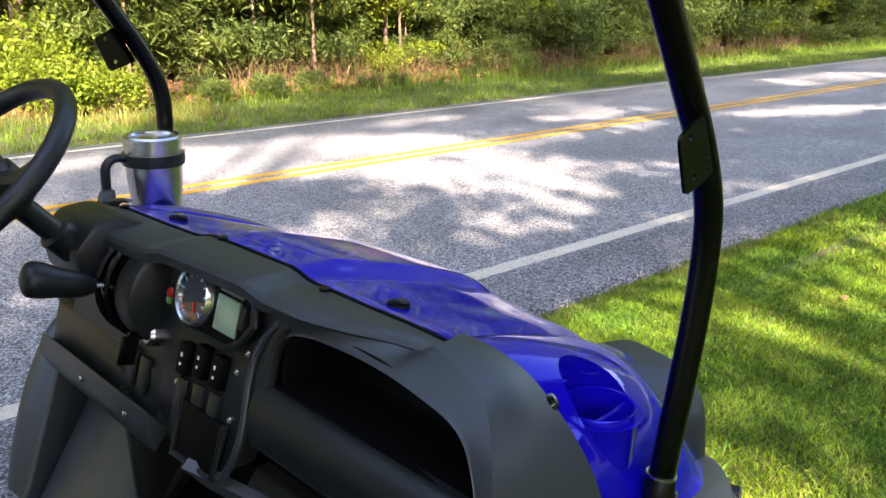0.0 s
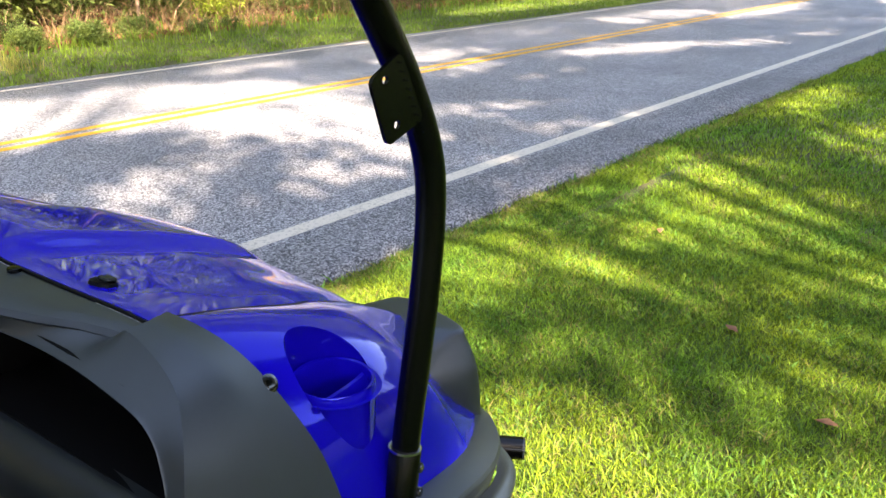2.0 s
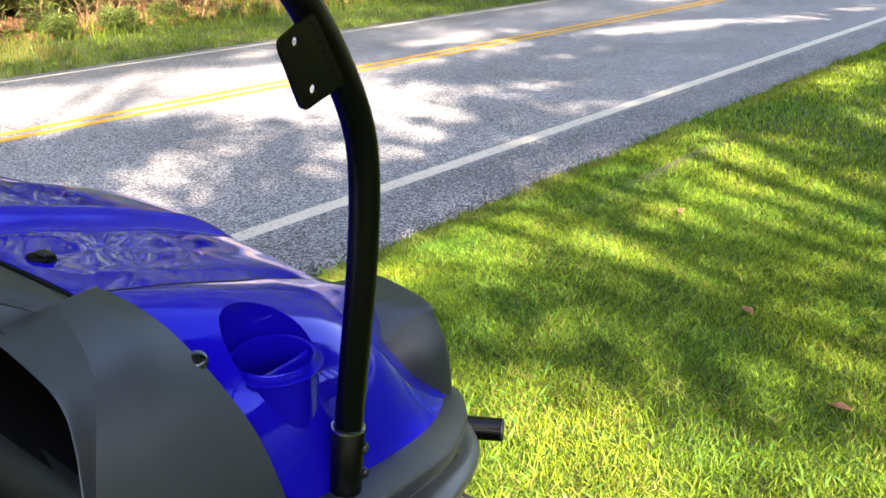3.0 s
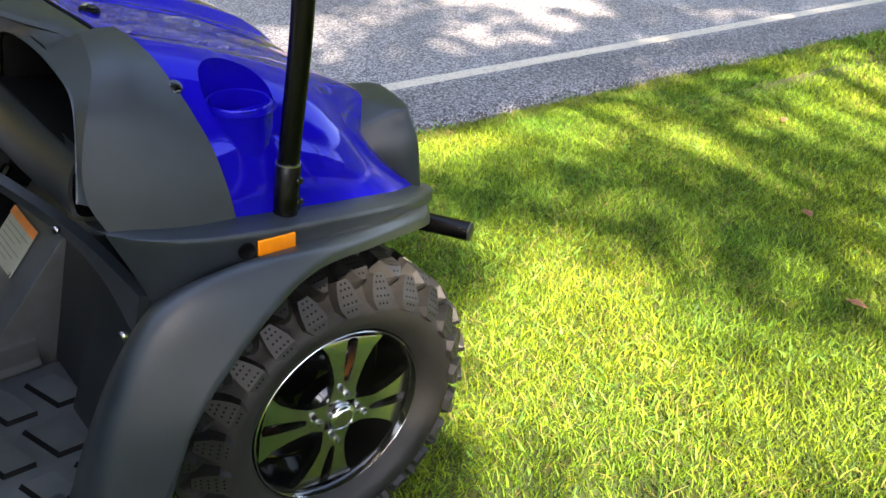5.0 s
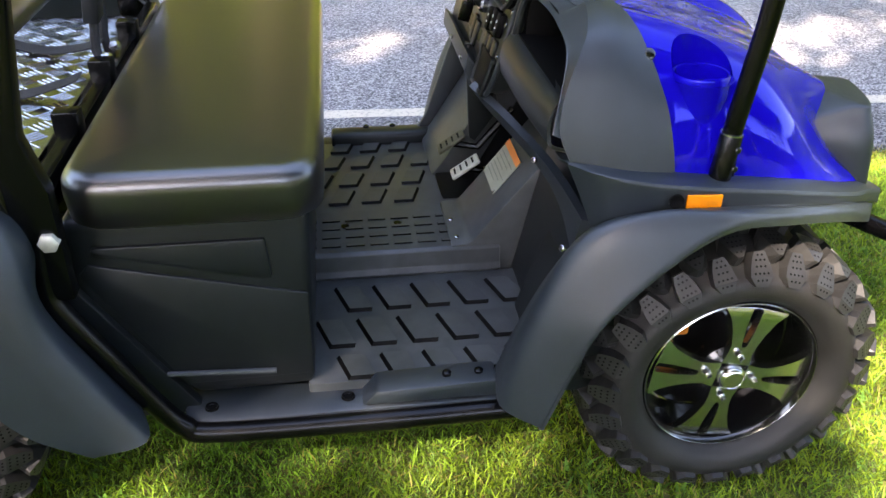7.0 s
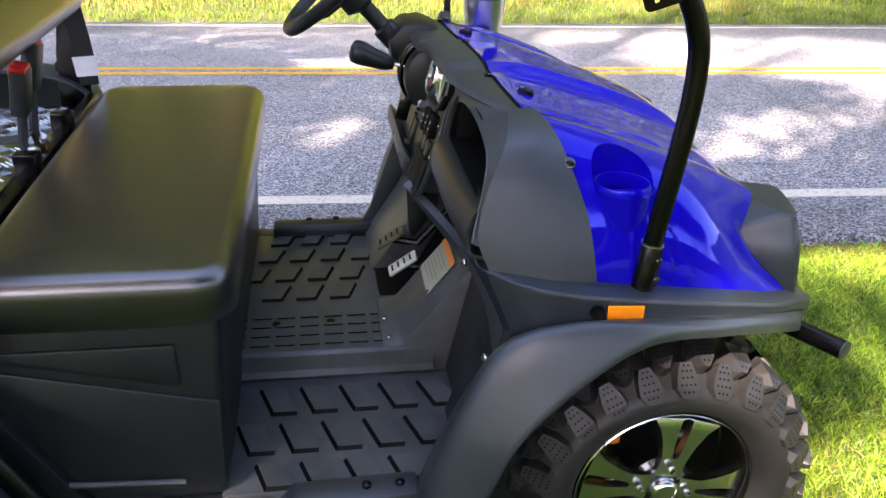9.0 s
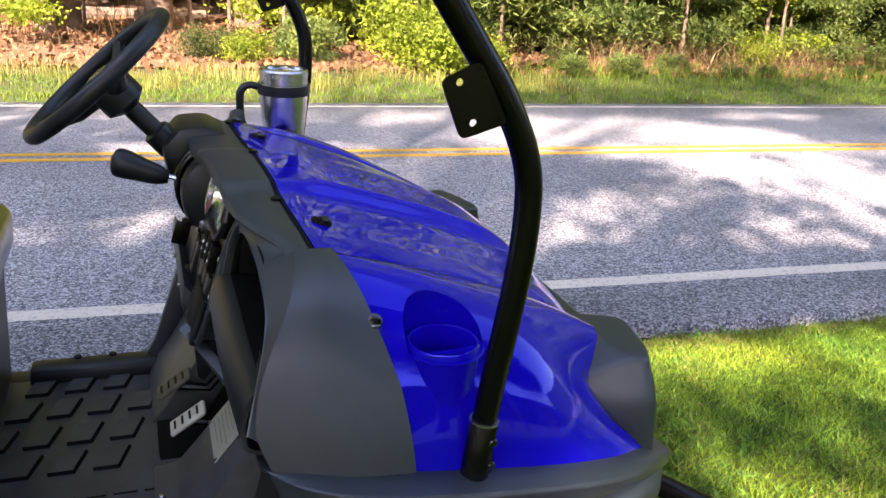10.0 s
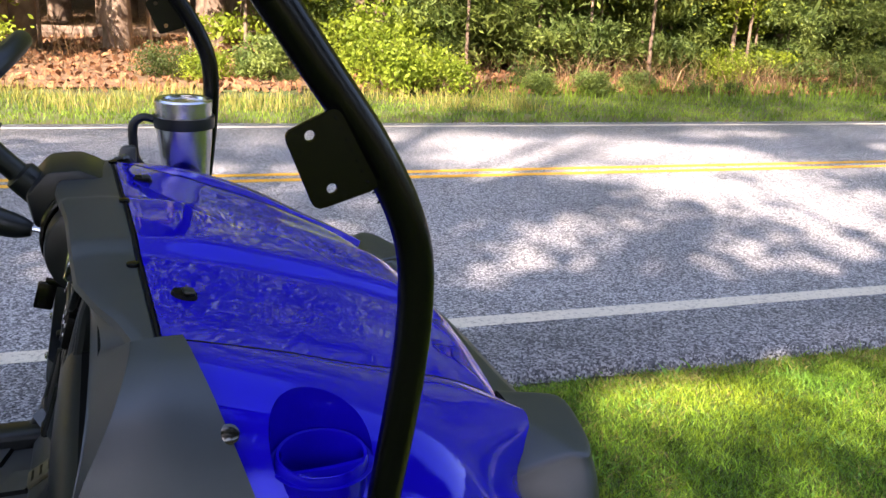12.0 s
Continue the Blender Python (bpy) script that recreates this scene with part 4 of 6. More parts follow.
dp = prism_bm([(-0.15, 0.975), (-0.128, 0.80), (-0.105, 0.725), (-0.06, 0.700), (0.04, 0.700), (0.10, 0.735), (0.47, 0.78), (0.46, 0.97)], "x", 0, 0.05, 0.006)
bmesh.ops.transform(dp, matrix=Matrix(((1, 0, 0.29, -0.345 - 0.29 * 0.985), (0, 1, 0, 0), (0, 0, 1, 0), (0, 0, 0, 1))), verts=dp.verts)
P("dash_panel", dp, M_PLASTIC2, "black dashboard panel")
# gauge pod: bezel, dial and display
POD = [(0.098, 0.040), (0.06, 0.050), (0.01, 0.050), (-0.065, 0.047), (-0.105, 0.030), (-0.112, 0.0), (-0.088, -0.034), (-0.055, -0.052), (0.055, -0.054), (0.098, -0.030)]
gauge = P("gauge_pod", prism_bm(POD, "x", -0.016, 0.01, 0.005), M_DEEP, "black gauge pod")
gauge.matrix_local = Matrix.Translation(face(-0.006, 0.943)) @ Matrix.Rotation(math.atan(0.29), 4, "Y")
ring = lathe_bm([(0.042, -0.004), (0.047, 0.0), (0.047, 0.012), (0.043, 0.018), (0.039, 0.016), (0.039, 0.010)], 40, Matrix.Rotation(radians(-90), 4, "Y"))
r1 = part("dial_bezel", ring, M_CHROME, gauge, "bright ring round the dial")
r1.matrix_local = pose(-0.012, 0.040, 0)
d1 = part("dial", lathe_bm([(0.0002, 0.012), (0.040, 0.012), (0.040, 0.0), (0.0002, 0.0)], 36, Matrix.Rotation(radians(-90), 4, "Y")), M_DIAL, gauge, "dark speed dial with pale blue scale")
d1.matrix_local = pose(-0.012, 0.040, 0)
for k in range(11):
    a = radians(225 - 27 * k)
    tick = part("tick", box_bm(-0.0255, -0.0248, -0.0012, 0.0012, 0.029, 0.037, 0), M_BLUEMARK if k < 9 else M_RED, gauge)
    tick.matrix_local = pose(0, 0.040, 0) @ Matrix.Rotation(a - math.pi / 2, 4, "X")
part("needle", box_bm(-0.0262, -0.0255, -0.0022, 0.0022, 0.010, 0.026, 0, 1, pose(0, 0.040, 0) @ Matrix.Rotation(radians(160), 4, "X")), M_RED, gauge, "red dial needle")
part("display", box_bm(-0.020, -0.014, -0.074, -0.016, -0.032, 0.022, 0.002), M_LCD, gauge, "green-grey liquid crystal display")
part("display_window", box_bm(-0.0185, -0.014, -0.078, -0.016, 0.026, 0.044, 0.002), M_PRINT, gauge, "dull olive indicator window")
part("pod_rim", tube_bm([(-0.016, q_[0], q_[1]) for q_ in POD], 0.006, 8, closed=True), M_PLASTIC2, gauge)
part("button", box_bm(-0.022, -0.014, -0.092, -0.080, -0.014, 0.020, 0.003), M_PLASTIC2, gauge)
for k, (y, z) in enumerate([(0.046, 0.843), (0.0, 0.853), (-0.046, 0.853)]):
    rk = P("rocker_switch", on_face(box_bm(-0.016, 0.004, -0.014, 0.014, -0.026, 0.026, 0.004), y, z), M_DEEP, "black rocker switch")
    part("mark", on_face(box_bm(-0.0175, -0.016, -0.002, 0.002, 0.004, 0.010, 0), y, z), M_MARK, rk)
    part("mark", on_face(box_bm(-0.0175, -0.016, -0.002, 0.002, -0.010, -0.006, 0), y, z), M_MARK, rk)
for y, z in [(0.205, 0.78), (0.165, 0.775), (0.046, 0.782), (0.0, 0.788), (-0.046, 0.790)]:
    P("switch_blank", on_face(box_bm(-0.008, 0.004, -0.014, 0.014, -0.032, 0.032, 0.004), y, z), M_PLASTIC2)
P("warning_lamp", on_face(disc_at((0, 0, 0), 0.016, 0.012, (-1, 0, 0)), 0.118, 0.920), M_ALU, "round warning lamp with red and green lens")
P("lamp_lens", on_face(disc_at((-0.011, 0.001, 0.004), 0.009, 0.004, (-1, 0, 0)), 0.118, 0.920), M_RED, "red lamp lens")
P("lamp_lens", on_face(disc_at((-0.011, 0.001, -0.007), 0.007, 0.004, (-1, 0, 0)), 0.118, 0.920), M_GREENP, "green lamp lens")
P("ignition_lock", on_face(disc_at((0, 0, 0), 0.018, 0.020, (-1, 0, 0)), 0.155, 0.845), M_ALU, "bright ignition lock")
P("ignition_key", on_face(merge(box_bm(-0.05, -0.015, -0.003, 0.003, -0.006, 0.006, 0.001), box_bm(-0.06, -0.03, -0.004, 0.004, -0.05, -0.002, 0.003)), 0.155, 0.845), M_STEEL, "ignition key on a ring")
for y, z in [(-0.148, 0.975), (-0.100, 0.898), (-0.083, 0.865), (-0.09, 0.797), (0.065, 0.80), (0.088, 0.984), (0.07, 0.89)]:
    P("screw", on_face(disc_at((0, 0, 0), 0.006, 0.004, (-1, 0, 0), 10), y, z, 0.002), M_ALU)
# cubby under the switches: a solid block, near-black to stand for shade inside
P("cubby", on_face(prism_bm([(-0.055, -0.04), (0.055, -0.04), (0.06, 0.045), (-0.06, 0.045)], "x", -0.012, 0.02, 0.006)  , -0.03, 0.745), M_DEEP, "near-black block painted as a shaded cubby hole")
P("cubby_rim", on_face(tube_bm([(-0.008, -0.06, 0.045), (-0.01, -0.056, -0.038), (-0.012, 0.055, -0.042), (-0.008, 0.062, 0.045)], 0.006, 8)  , -0.03, 0.745), M_PLASTIC2)
# gear selector with its arched guide
P("shift_guide", lathe_bm([(0.0002, 0.0), (0.080, 0.0), (0.086, 0.004), (0.088, 0.012), (0.088, 0.050), (0.084, 0.056), (0.0002, 0.056)], 40, Matrix.Translation((-0.345, 0.145, 0.905)) @ Matrix.Rotation(radians(-90), 4, "X")), M_PLASTIC2, "black rounded gear guide drum")
for r_, w_ in ((0.092, 0.012), (0.092, 0.042)):
    P("shift_slot", tube_bm([(-0.345 - r_ * math.cos(a_), 0.206 + w_, 0.905 + r_ * math.sin(a_)) for a_ in [radians(-50 + 10 * k_) for k_ in range(12)]], 0.006, 8), M_STEEL)
P("shift_plate", lathe_bm([(0.0002, 0.0), (0.088, 0.0), (0.088, 0.010), (0.0002, 0.010)], 40, Matrix.Translation((-0.345, 0.224, 0.905)) @ Matrix.Rotation(radians(-90), 4, "X")), M_DEEP)
P("gear_lever", tube_bm([(-0.40, 0.215, 0.915), (-0.46, 0.222, 0.932)], 0.005, 8), M_ALU)
P("gear_knob", tube_bm(bez([(-0.452, 0.222, 0.928), (-0.475, 0.225, 0.934), (-0.51, 0.229, 0.946), (-0.54, 0.233, 0.957), (-0.558, 0.236, 0.962)], 14), [0.012, 0.015, 0.018, 0.020, 0.022, 0.023, 0.024, 0.026, 0.028, 0.029, 0.029, 0.028, 0.024, 0.012], 14), M_PLASTIC2, "black ribbed gear knob")
# glove tray on the passenger's side: frame, pocket painted near-black for shade, rounded bolster
P("glove_pocket", loft([[(-0.372, -0.15, 0.868), (-0.372, -0.35, 0.868), (-0.372, -0.555, 0.866)], [(-0.27, -0.15, 0.862), (-0.27, -0.35, 0.862), (-0.275, -0.53, 0.862)], [(-0.250, -0.15, 0.90), (-0.250, -0.33, 0.90), (-0.262, -0.51, 0.90)], [(-0.262, -0.15, 0.966), (-0.262, -0.30, 0.972), (-0.275, -0.455, 0.962)], [(-0.348, -0.15, 0.972), (-0.345, -0.30, 0.974), (-0.345, -0.45, 0.966)]], 20, 16, 0.004), M_DEEP, "open glove pocket with shade in its near-black colour")
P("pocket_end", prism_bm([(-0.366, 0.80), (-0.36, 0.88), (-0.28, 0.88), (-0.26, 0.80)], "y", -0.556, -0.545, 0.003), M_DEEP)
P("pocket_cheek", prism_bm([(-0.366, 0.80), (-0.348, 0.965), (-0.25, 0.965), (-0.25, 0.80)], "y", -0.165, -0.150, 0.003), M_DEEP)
P("glove_frame", tube_bm(bez([(-0.392, -0.145, 0.79), (-0.374, -0.147, 0.86), (-0.362, -0.152, 0.92), (-0.353, -0.165, 0.950), (-0.347, -0.185, 0.966)], 40), 0.011, 10), M_PLASTIC2, "rounded black rim of the glove pocket")
P("console_rim", tube_bm(bez([face(y_, z_, 0.003) for y_, z_ in ((-0.169, 0.986), (-0.157, 0.962), (-0.131, 0.931), (-0.119, 0.900), (-0.117, 0.862), (-0.121, 0.827), (-0.124, 0.794), (-0.121, 0.765), (-0.109, 0.731), (-0.094, 0.716), (-0.03, 0.712), (0.030, 0.712))], 50), 0.0062, 10), M_PLASTIC, "raised black rim round the switch console")
P("bolster", loft([[(-0.355, -0.14, 0.868), (-0.358, -0.35, 0.869), (-0.362, -0.548, 0.872)], [(-0.383, -0.14, 0.866), (-0.385, -0.35, 0.867), (-0.382, -0.552, 0.868)], [(-0.402, -0.14, 0.838), (-0.404, -0.35, 0.840), (-0.396, -0.560, 0.845)], [(-0.405, -0.14, 0.800), (-0.407, -0.35, 0.805), (-0.400, -0.566, 0.815)], [(-0.390, -0.14, 0.772), (-0.392, -0.35, 0.780), (-0.388, -0.572, 0.792)], [(-0.31, -0.14, 0.765), (-0.31, -0.35, 0.770), (-0.31, -0.575, 0.782)]], 24, 24, 0.006), M_PLASTIC2, "rounded black lower dash roll", angle=60)
P("lower_dash", prism_bm([(-0.40, 0.80), (-0.425, 0.70), (-0.36, 0.64), (-0.24, 0.64), (-0.24, 0.82)], "y", 0.11, 0.53, 0.008), M_PLASTIC2, "black lower dash under the steering column")
P("lower_dash_panel", prism_bm([(-0.438, 0.745), (-0.445, 0.70), (-0.43, 0.665), (-0.40, 0.70)], "y", 0.10, 0.53, 0.006), M_PLASTIC)
for y in (0.17, 0.34):
    P("screw", disc_at((-0.444, y, 0.715), 0.006, 0.004, (-1, 0, 0.1), 10), M_ALU)
# steering: cowl, column, wheel
P("column_cowl", prism_bm([(-0.33, 1.0), (-0.372, 1.020), (-0.425, 1.016), (-0.462, 0.975), (-0.452, 0.915), (-0.36, 0.90), (-0.30, 0.95)], "y", 0.262, 0.412, 0.010, 2), M_PLASTIC2, "angular black steering column cowl")
ax = Vector((0.245, 0, -0.27)).normalized()
wc = Vector((-0.575, 0.315, 1.115))
P("steering_column", merge(tube_bm([wc + ax * 0.02, wc + ax * 0.075, wc + ax * 0.09, wc + ax * 0.26], [0.046, 0.046, 0.020, 0.020], 16), tube_bm([wc + ax * 0.15, wc + ax * 0.155, wc + ax * 0.20, wc + ax * 0.21], [0.022, 0.03, 0.03, 0.022], 12)), M_PLASTIC2, "black steering column")
ux = Vector((0, 1, 0))
vx = ax.cross(ux)
P("steering_wheel", tube_bm([wc + 0.172 * (math.cos(2 * math.pi * k / 48) * ux + math.sin(2 * math.pi * k / 48) * vx) for k in range(48)], 0.0165, 12, closed=True), M_PLASTIC2, "black padded steering wheel")
for a in (20, 160, 270):
    d = math.cos(radians(a)) * ux + math.sin(radians(a)) * vx
    P("wheel_spoke", tube_bm([wc + ax * 0.03 + d * 0.02, wc + ax * 0.03 + d * 0.08, wc + d * 0.165], [0.022, 0.017, 0.012], 10), M_PLASTIC2)
P("horn_pad", disc_at(wc + ax * 0.02, 0.042, 0.02, -ax, 24), M_PLASTIC2)
P("horn_emblem", disc_at(wc + ax * 0.0, 0.026, 0.004, -ax, 24), M_ALU, "bright round emblem")

# left kick panel beside the driver
P("kick_panel", prism_bm([(-0.30, 1.0), (-0.27, 1.0), (-0.30, 0.30), (-0.50, 0.30), (-0.528, 0.38), (-0.50, 0.425), (-0.42, 0.66), (-0.38, 0.72)], "y", 0.515, 0.535, 0.008), M_PLASTIC, "black kick panel beside the driver's footwell")

# ---- floor
P("floor_low", box_bm(-0.845, -0.34, -0.580, -0.205, 0.265, 0.322, 0.006), M_MATFLOOR, "black ribbed plastic passenger floor")
fl = P("floor_high", prism_bm([(-0.200, 0.30), (-0.216, 0.330), (-0.205, 0.340), (-0.203, 0.378), (-0.193, 0.384), (0.50, 0.352), (0.50, 0.28)], "x", -0.90, -0.40, 0.003), M_MATFLOOR, "black ribbed plastic tunnel and driver floor")


def high_z(y):
    return 0.384 - (y + 0.238) * 0.032 / 0.738


def tread(name, pts, z, h, parent, slope=0.0, shade_shift=(0.0, 0.0)):
    """A slanted raised pad on the floor; near-black offset sides paint its shade."""
    bm = bmesh.new()
    A = [bm.verts.new((x + shade_shift[0], y + shade_shift[1], (high_z(y) if slope else z) + 0.0006)) for x, y in pts]
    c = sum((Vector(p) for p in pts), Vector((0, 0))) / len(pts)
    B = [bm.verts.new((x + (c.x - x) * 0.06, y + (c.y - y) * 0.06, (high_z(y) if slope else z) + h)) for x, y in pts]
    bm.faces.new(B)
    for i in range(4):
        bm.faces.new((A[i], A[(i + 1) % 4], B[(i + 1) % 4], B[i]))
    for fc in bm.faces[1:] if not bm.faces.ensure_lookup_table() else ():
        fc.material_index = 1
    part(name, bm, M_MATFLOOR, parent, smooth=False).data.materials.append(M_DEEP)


floor_low = bpy.data.objects["floor_low"]
for y0, x_first, length in ((-0.250, -0.874, 0.094), (-0.376, -0.829, 0.094), (-0.502, -0.872, 0.072)):
    for c in range(6):
        x0 = x_first + c * 0.0862
        if x0 < -0.865 or x0 > -0.44:
            continue
        k = length / 0.094
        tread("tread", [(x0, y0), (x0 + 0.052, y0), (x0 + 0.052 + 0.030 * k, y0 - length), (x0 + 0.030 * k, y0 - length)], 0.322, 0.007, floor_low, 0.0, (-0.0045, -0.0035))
for y0, x_first in ((0.062, -0.884), (0.174, -0.856), (0.297, -0.905), (0.412, -0.876)):
    for c in range(6):
        x0 = x_first + c * 0.0840
        if x0 < -0.875 or x0 > -0.55:
            continue
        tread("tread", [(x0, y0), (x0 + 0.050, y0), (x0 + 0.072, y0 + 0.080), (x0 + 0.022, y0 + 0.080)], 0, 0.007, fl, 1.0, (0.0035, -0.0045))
for r in range(4):
    for c in range(7):
        x0 = -0.87 + c * 0.056
        y0 = -0.168 + r * 0.044
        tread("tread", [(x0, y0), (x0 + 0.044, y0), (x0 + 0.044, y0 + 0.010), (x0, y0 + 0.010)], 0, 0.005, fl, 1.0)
for x, y in [(-0.630, -0.062), (-0.758, -0.064)]:
    P("floor_screw", lathe_bm([(0.004, 0.0), (0.009, 0.001), (0.010, 0.004), (0.0002, 0.003)], 12, pose(x, y, high_z(y) + 0.001)), M_STEEL)
# far sill of the driver's side
P("sill", prism_bm([(0.47, 0.30), (0.475, 0.383), (0.50, 0.390), (0.545, 0.385), (0.55, 0.28)], "x", -0.785, -0.49, 0.010), M_PLASTIC2, "raised black door sill")
P("sill", prism_bm([(0.48, 0.28), (0.48, 0.352), (0.57, 0.345), (0.57, 0.28)], "x", -1.08, -0.40, 0.006), M_PLASTIC2)
for x in (-0.68, -0.60):
    P("sill_bolt", disc_at((x, 0.53, 0.389), 0.009, 0.004, (0, 0, 1), 10), M_STEEL)
# toe board that rises from the tunnel floor, with its warning label
ramp = P("toe_board", prism_bm([(-0.515, 0.30), (-0.515, 0.386), (-0.475, 0.390), (-0.465, 0.396), (-0.285, 0.615), (-0.26, 0.615), (-0.26, 0.30)], "y", -0.196, 0.030, 0.005), M_MATFLOOR, "sloping black toe board")
# The pedal recess carries its shade in the near-black colour.
P("pedal_well", prism_bm([(-0.505, 0.30), (-0.505, 0.372), (-0.40, 0.372), (-0.27, 0.60), (-0.24, 0.60), (-0.24, 0.30)], "y", 0.031, 0.225, 0.004), M_DEEP, "pedal recess with shade in its near-black colour")
P("footrest", prism_bm([(-0.52, 0.30), (-0.515, 0.364), (-0.485, 0.40), (-0.32, 0.66), (-0.28, 0.66), (-0.28, 0.30)], "y", 0.226, 0.514, 0.006), M_MATFLOOR, "sloping black footrest")
up = Vector((0.635, 0, 0.772))
nrm = Vector((-0.772, 0, 0.635))
LAB = Matrix(((0, up.x, nrm.x, -0.368), (-1, 0, 0, -0.045), (0, up.z, nrm.z, 0.5135), (0, 0, 0, 1)))
lab = P("warning_label", box_bm(-0.066, 0.072, -0.055, 0.047, 0.002, 0.0045, 0.0008, 1, LAB), M_WHITE, "pale warning label with an orange band")
part("band", box_bm(-0.066, 0.072, 0.030, 0.047, 0.0048, 0.0056, 0, 1, LAB), M_STICKO, lab, "orange heading band")
for k in range(6):
    part("text_bar", box_bm(-0.055, 0.062 - 0.02 * (k % 3), 0.016 - k * 0.011, 0.0178 - k * 0.011, 0.0048, 0.0052, 0, 1, LAB), M_PRINT, lab)
for sx, sy in [(-0.062, -0.05), (0.067, -0.05)]:
    part("rivet", disc_at(LAB @ Vector((sx, sy, 0.005)), 0.004, 0.002, nrm, 8), M_ALU, lab)
for x, y in ((-0.498, -0.165), (-0.502, -0.08)):
    P("screw", disc_at((x, y, 0.391), 0.006, 0.003, (0, 0, 1), 10), M_ALU)
# pedals
for nm, pc, mt, lb in (("accelerator_pedal", (-0.440, 0.085, 0.448), M_PEDAL, "pale metal accelerator pedal with slots"), ("brake_pedal", (-0.462, 0.20, 0.468), M_PEDAL2, "dark studded brake pedal")):
    m = Matrix.Translation(pc) @ Matrix.Rotation(radians(-34), 4, "Y")
    pd = P(nm, box_bm(-0.042, 0.042, -0.026, 0.026, 0, 0.010, 0.0045, 2, m), mt, lb)
    for k in range(4):
        part("slot", box_bm(-0.0315 + k * 0.018, -0.0255 + k * 0.018, -0.016, 0.016, 0.0085, 0.0106, 0.0008, 1, m), M_DEEP, pd)
    part("pedal_arm", tube_bm([m @ Vector((0, 0, 0)), m @ Vector((0.05, 0, -0.05)), Vector((-0.30, pc[1], 0.56))], 0.010, 8), M_STEEL, pd)
# brackets of the column going down to the toe board
P("column_brace", prism_bm([(-0.43, 0.74), (-0.38, 0.74), (-0.335, 0.56), (-0.40, 0.47), (-0.415, 0.48)], "y", 0.20, 0.222, 0.004), M_PLASTIC2)
# firewall on the passenger's side
P("firewall", prism_bm([(-0.37, 0.27), (-0.37, 0.322), (-0.285, 0.70), (-0.25, 0.70), (-0.25, 0.27)], "y", -0.60, -0.190, 0.004), M_PLASTIC2, "black footwell wall")
P("dash_brace", loft([[(-0.455, -0.035, 0.715), (-0.40, -0.15, 0.685), (-0.352, -0.27, 0.655), (-0.335, -0.42, 0.655), (-0.335, -0.60, 0.665)], [(-0.425, -0.045, 0.675), (-0.375, -0.17, 0.640), (-0.335, -0.29, 0.610), (-0.332, -0.44, 0.605), (-0.350, -0.60, 0.600)]], 24, 4, 0.018), M_PLASTIC, "black brace between dash and fender")
for p in [(-0.352, -0.283, 0.636), (-0.365, -0.595, 0.605), (-0.43, -0.59, 0.40), (-0.40, -0.50, 0.36)]:
    P("screw", disc_at(p, 0.007, 0.004, (-0.8, -0.4, 0.3), 10), M_ALU)

# ---- front fenders
LIP = [(-0.425, 0.755, 0.322), (-0.385, 0.76, 0.44), (-0.335, 0.762, 0.56), (-0.225, 0.744, 0.66), (-0.112, 0.716, 0.708), (0.012, 0.692, 0.702), (0.13, 0.648, 0.676), (0.236, 0.566, 0.624), (0.304, 0.486, 0.576)]
CREST = [(-0.49, 0.7, 0.335), (-0.462, 0.7, 0.455), (-0.42, 0.7, 0.575), (-0.35, 0.7, 0.69), (-0.235, 0.698, 0.728), (-0.08, 0.688, 0.716), (0.0938, 0.654, 0.6951), (0.2197, 0.566, 0.6435), (0.3063, 0.478, 0.5946)]
ROOT = [(-0.478, 0.585, 0.335), (-0.44, 0.59, 0.44), (-0.385, 0.598, 0.56), (-0.318, 0.612, 0.655), (-0.215, 0.645, 0.698), (-0.06, 0.652, 0.704), (0.09, 0.636, 0.6854), (0.212, 0.552, 0.6508), (0.298, 0.458, 0.604)]
TOP = [(-0.38, 0.585, 0.782), (-0.33, 0.606, 0.776), (-0.25, 0.612, 0.762), (-0.15, 0.616, 0.75), (-0.04, 0.614, 0.738), (0.0727, 0.602, 0.719), (0.1673, 0.566, 0.6877), (0.2479, 0.514, 0.6598), (0.3134, 0.462, 0.6271)]
BELLY = [(-0.35, 0.602, 0.715), (-0.305, 0.638, 0.735), (-0.23, 0.652, 0.742), (-0.14, 0.656, 0.734), (-0.0297, 0.654, 0.7251), (0.0844, 0.638, 0.7055), (0.1899, 0.592, 0.6735), (0.2707, 0.532, 0.6432), (0.3292, 0.474, 0.6098)]
LOWB = [(-0.318, 0.6, 0.65), (-0.285, 0.64, 0.675), (-0.215, 0.648, 0.69), (-0.13, 0.654, 0.7), (-0.0298, 0.652, 0.7032), (0.0833, 0.634, 0.6891), (0.1874, 0.586, 0.6613), (0.265, 0.526, 0.6293), (0.3224, 0.47, 0.592)]
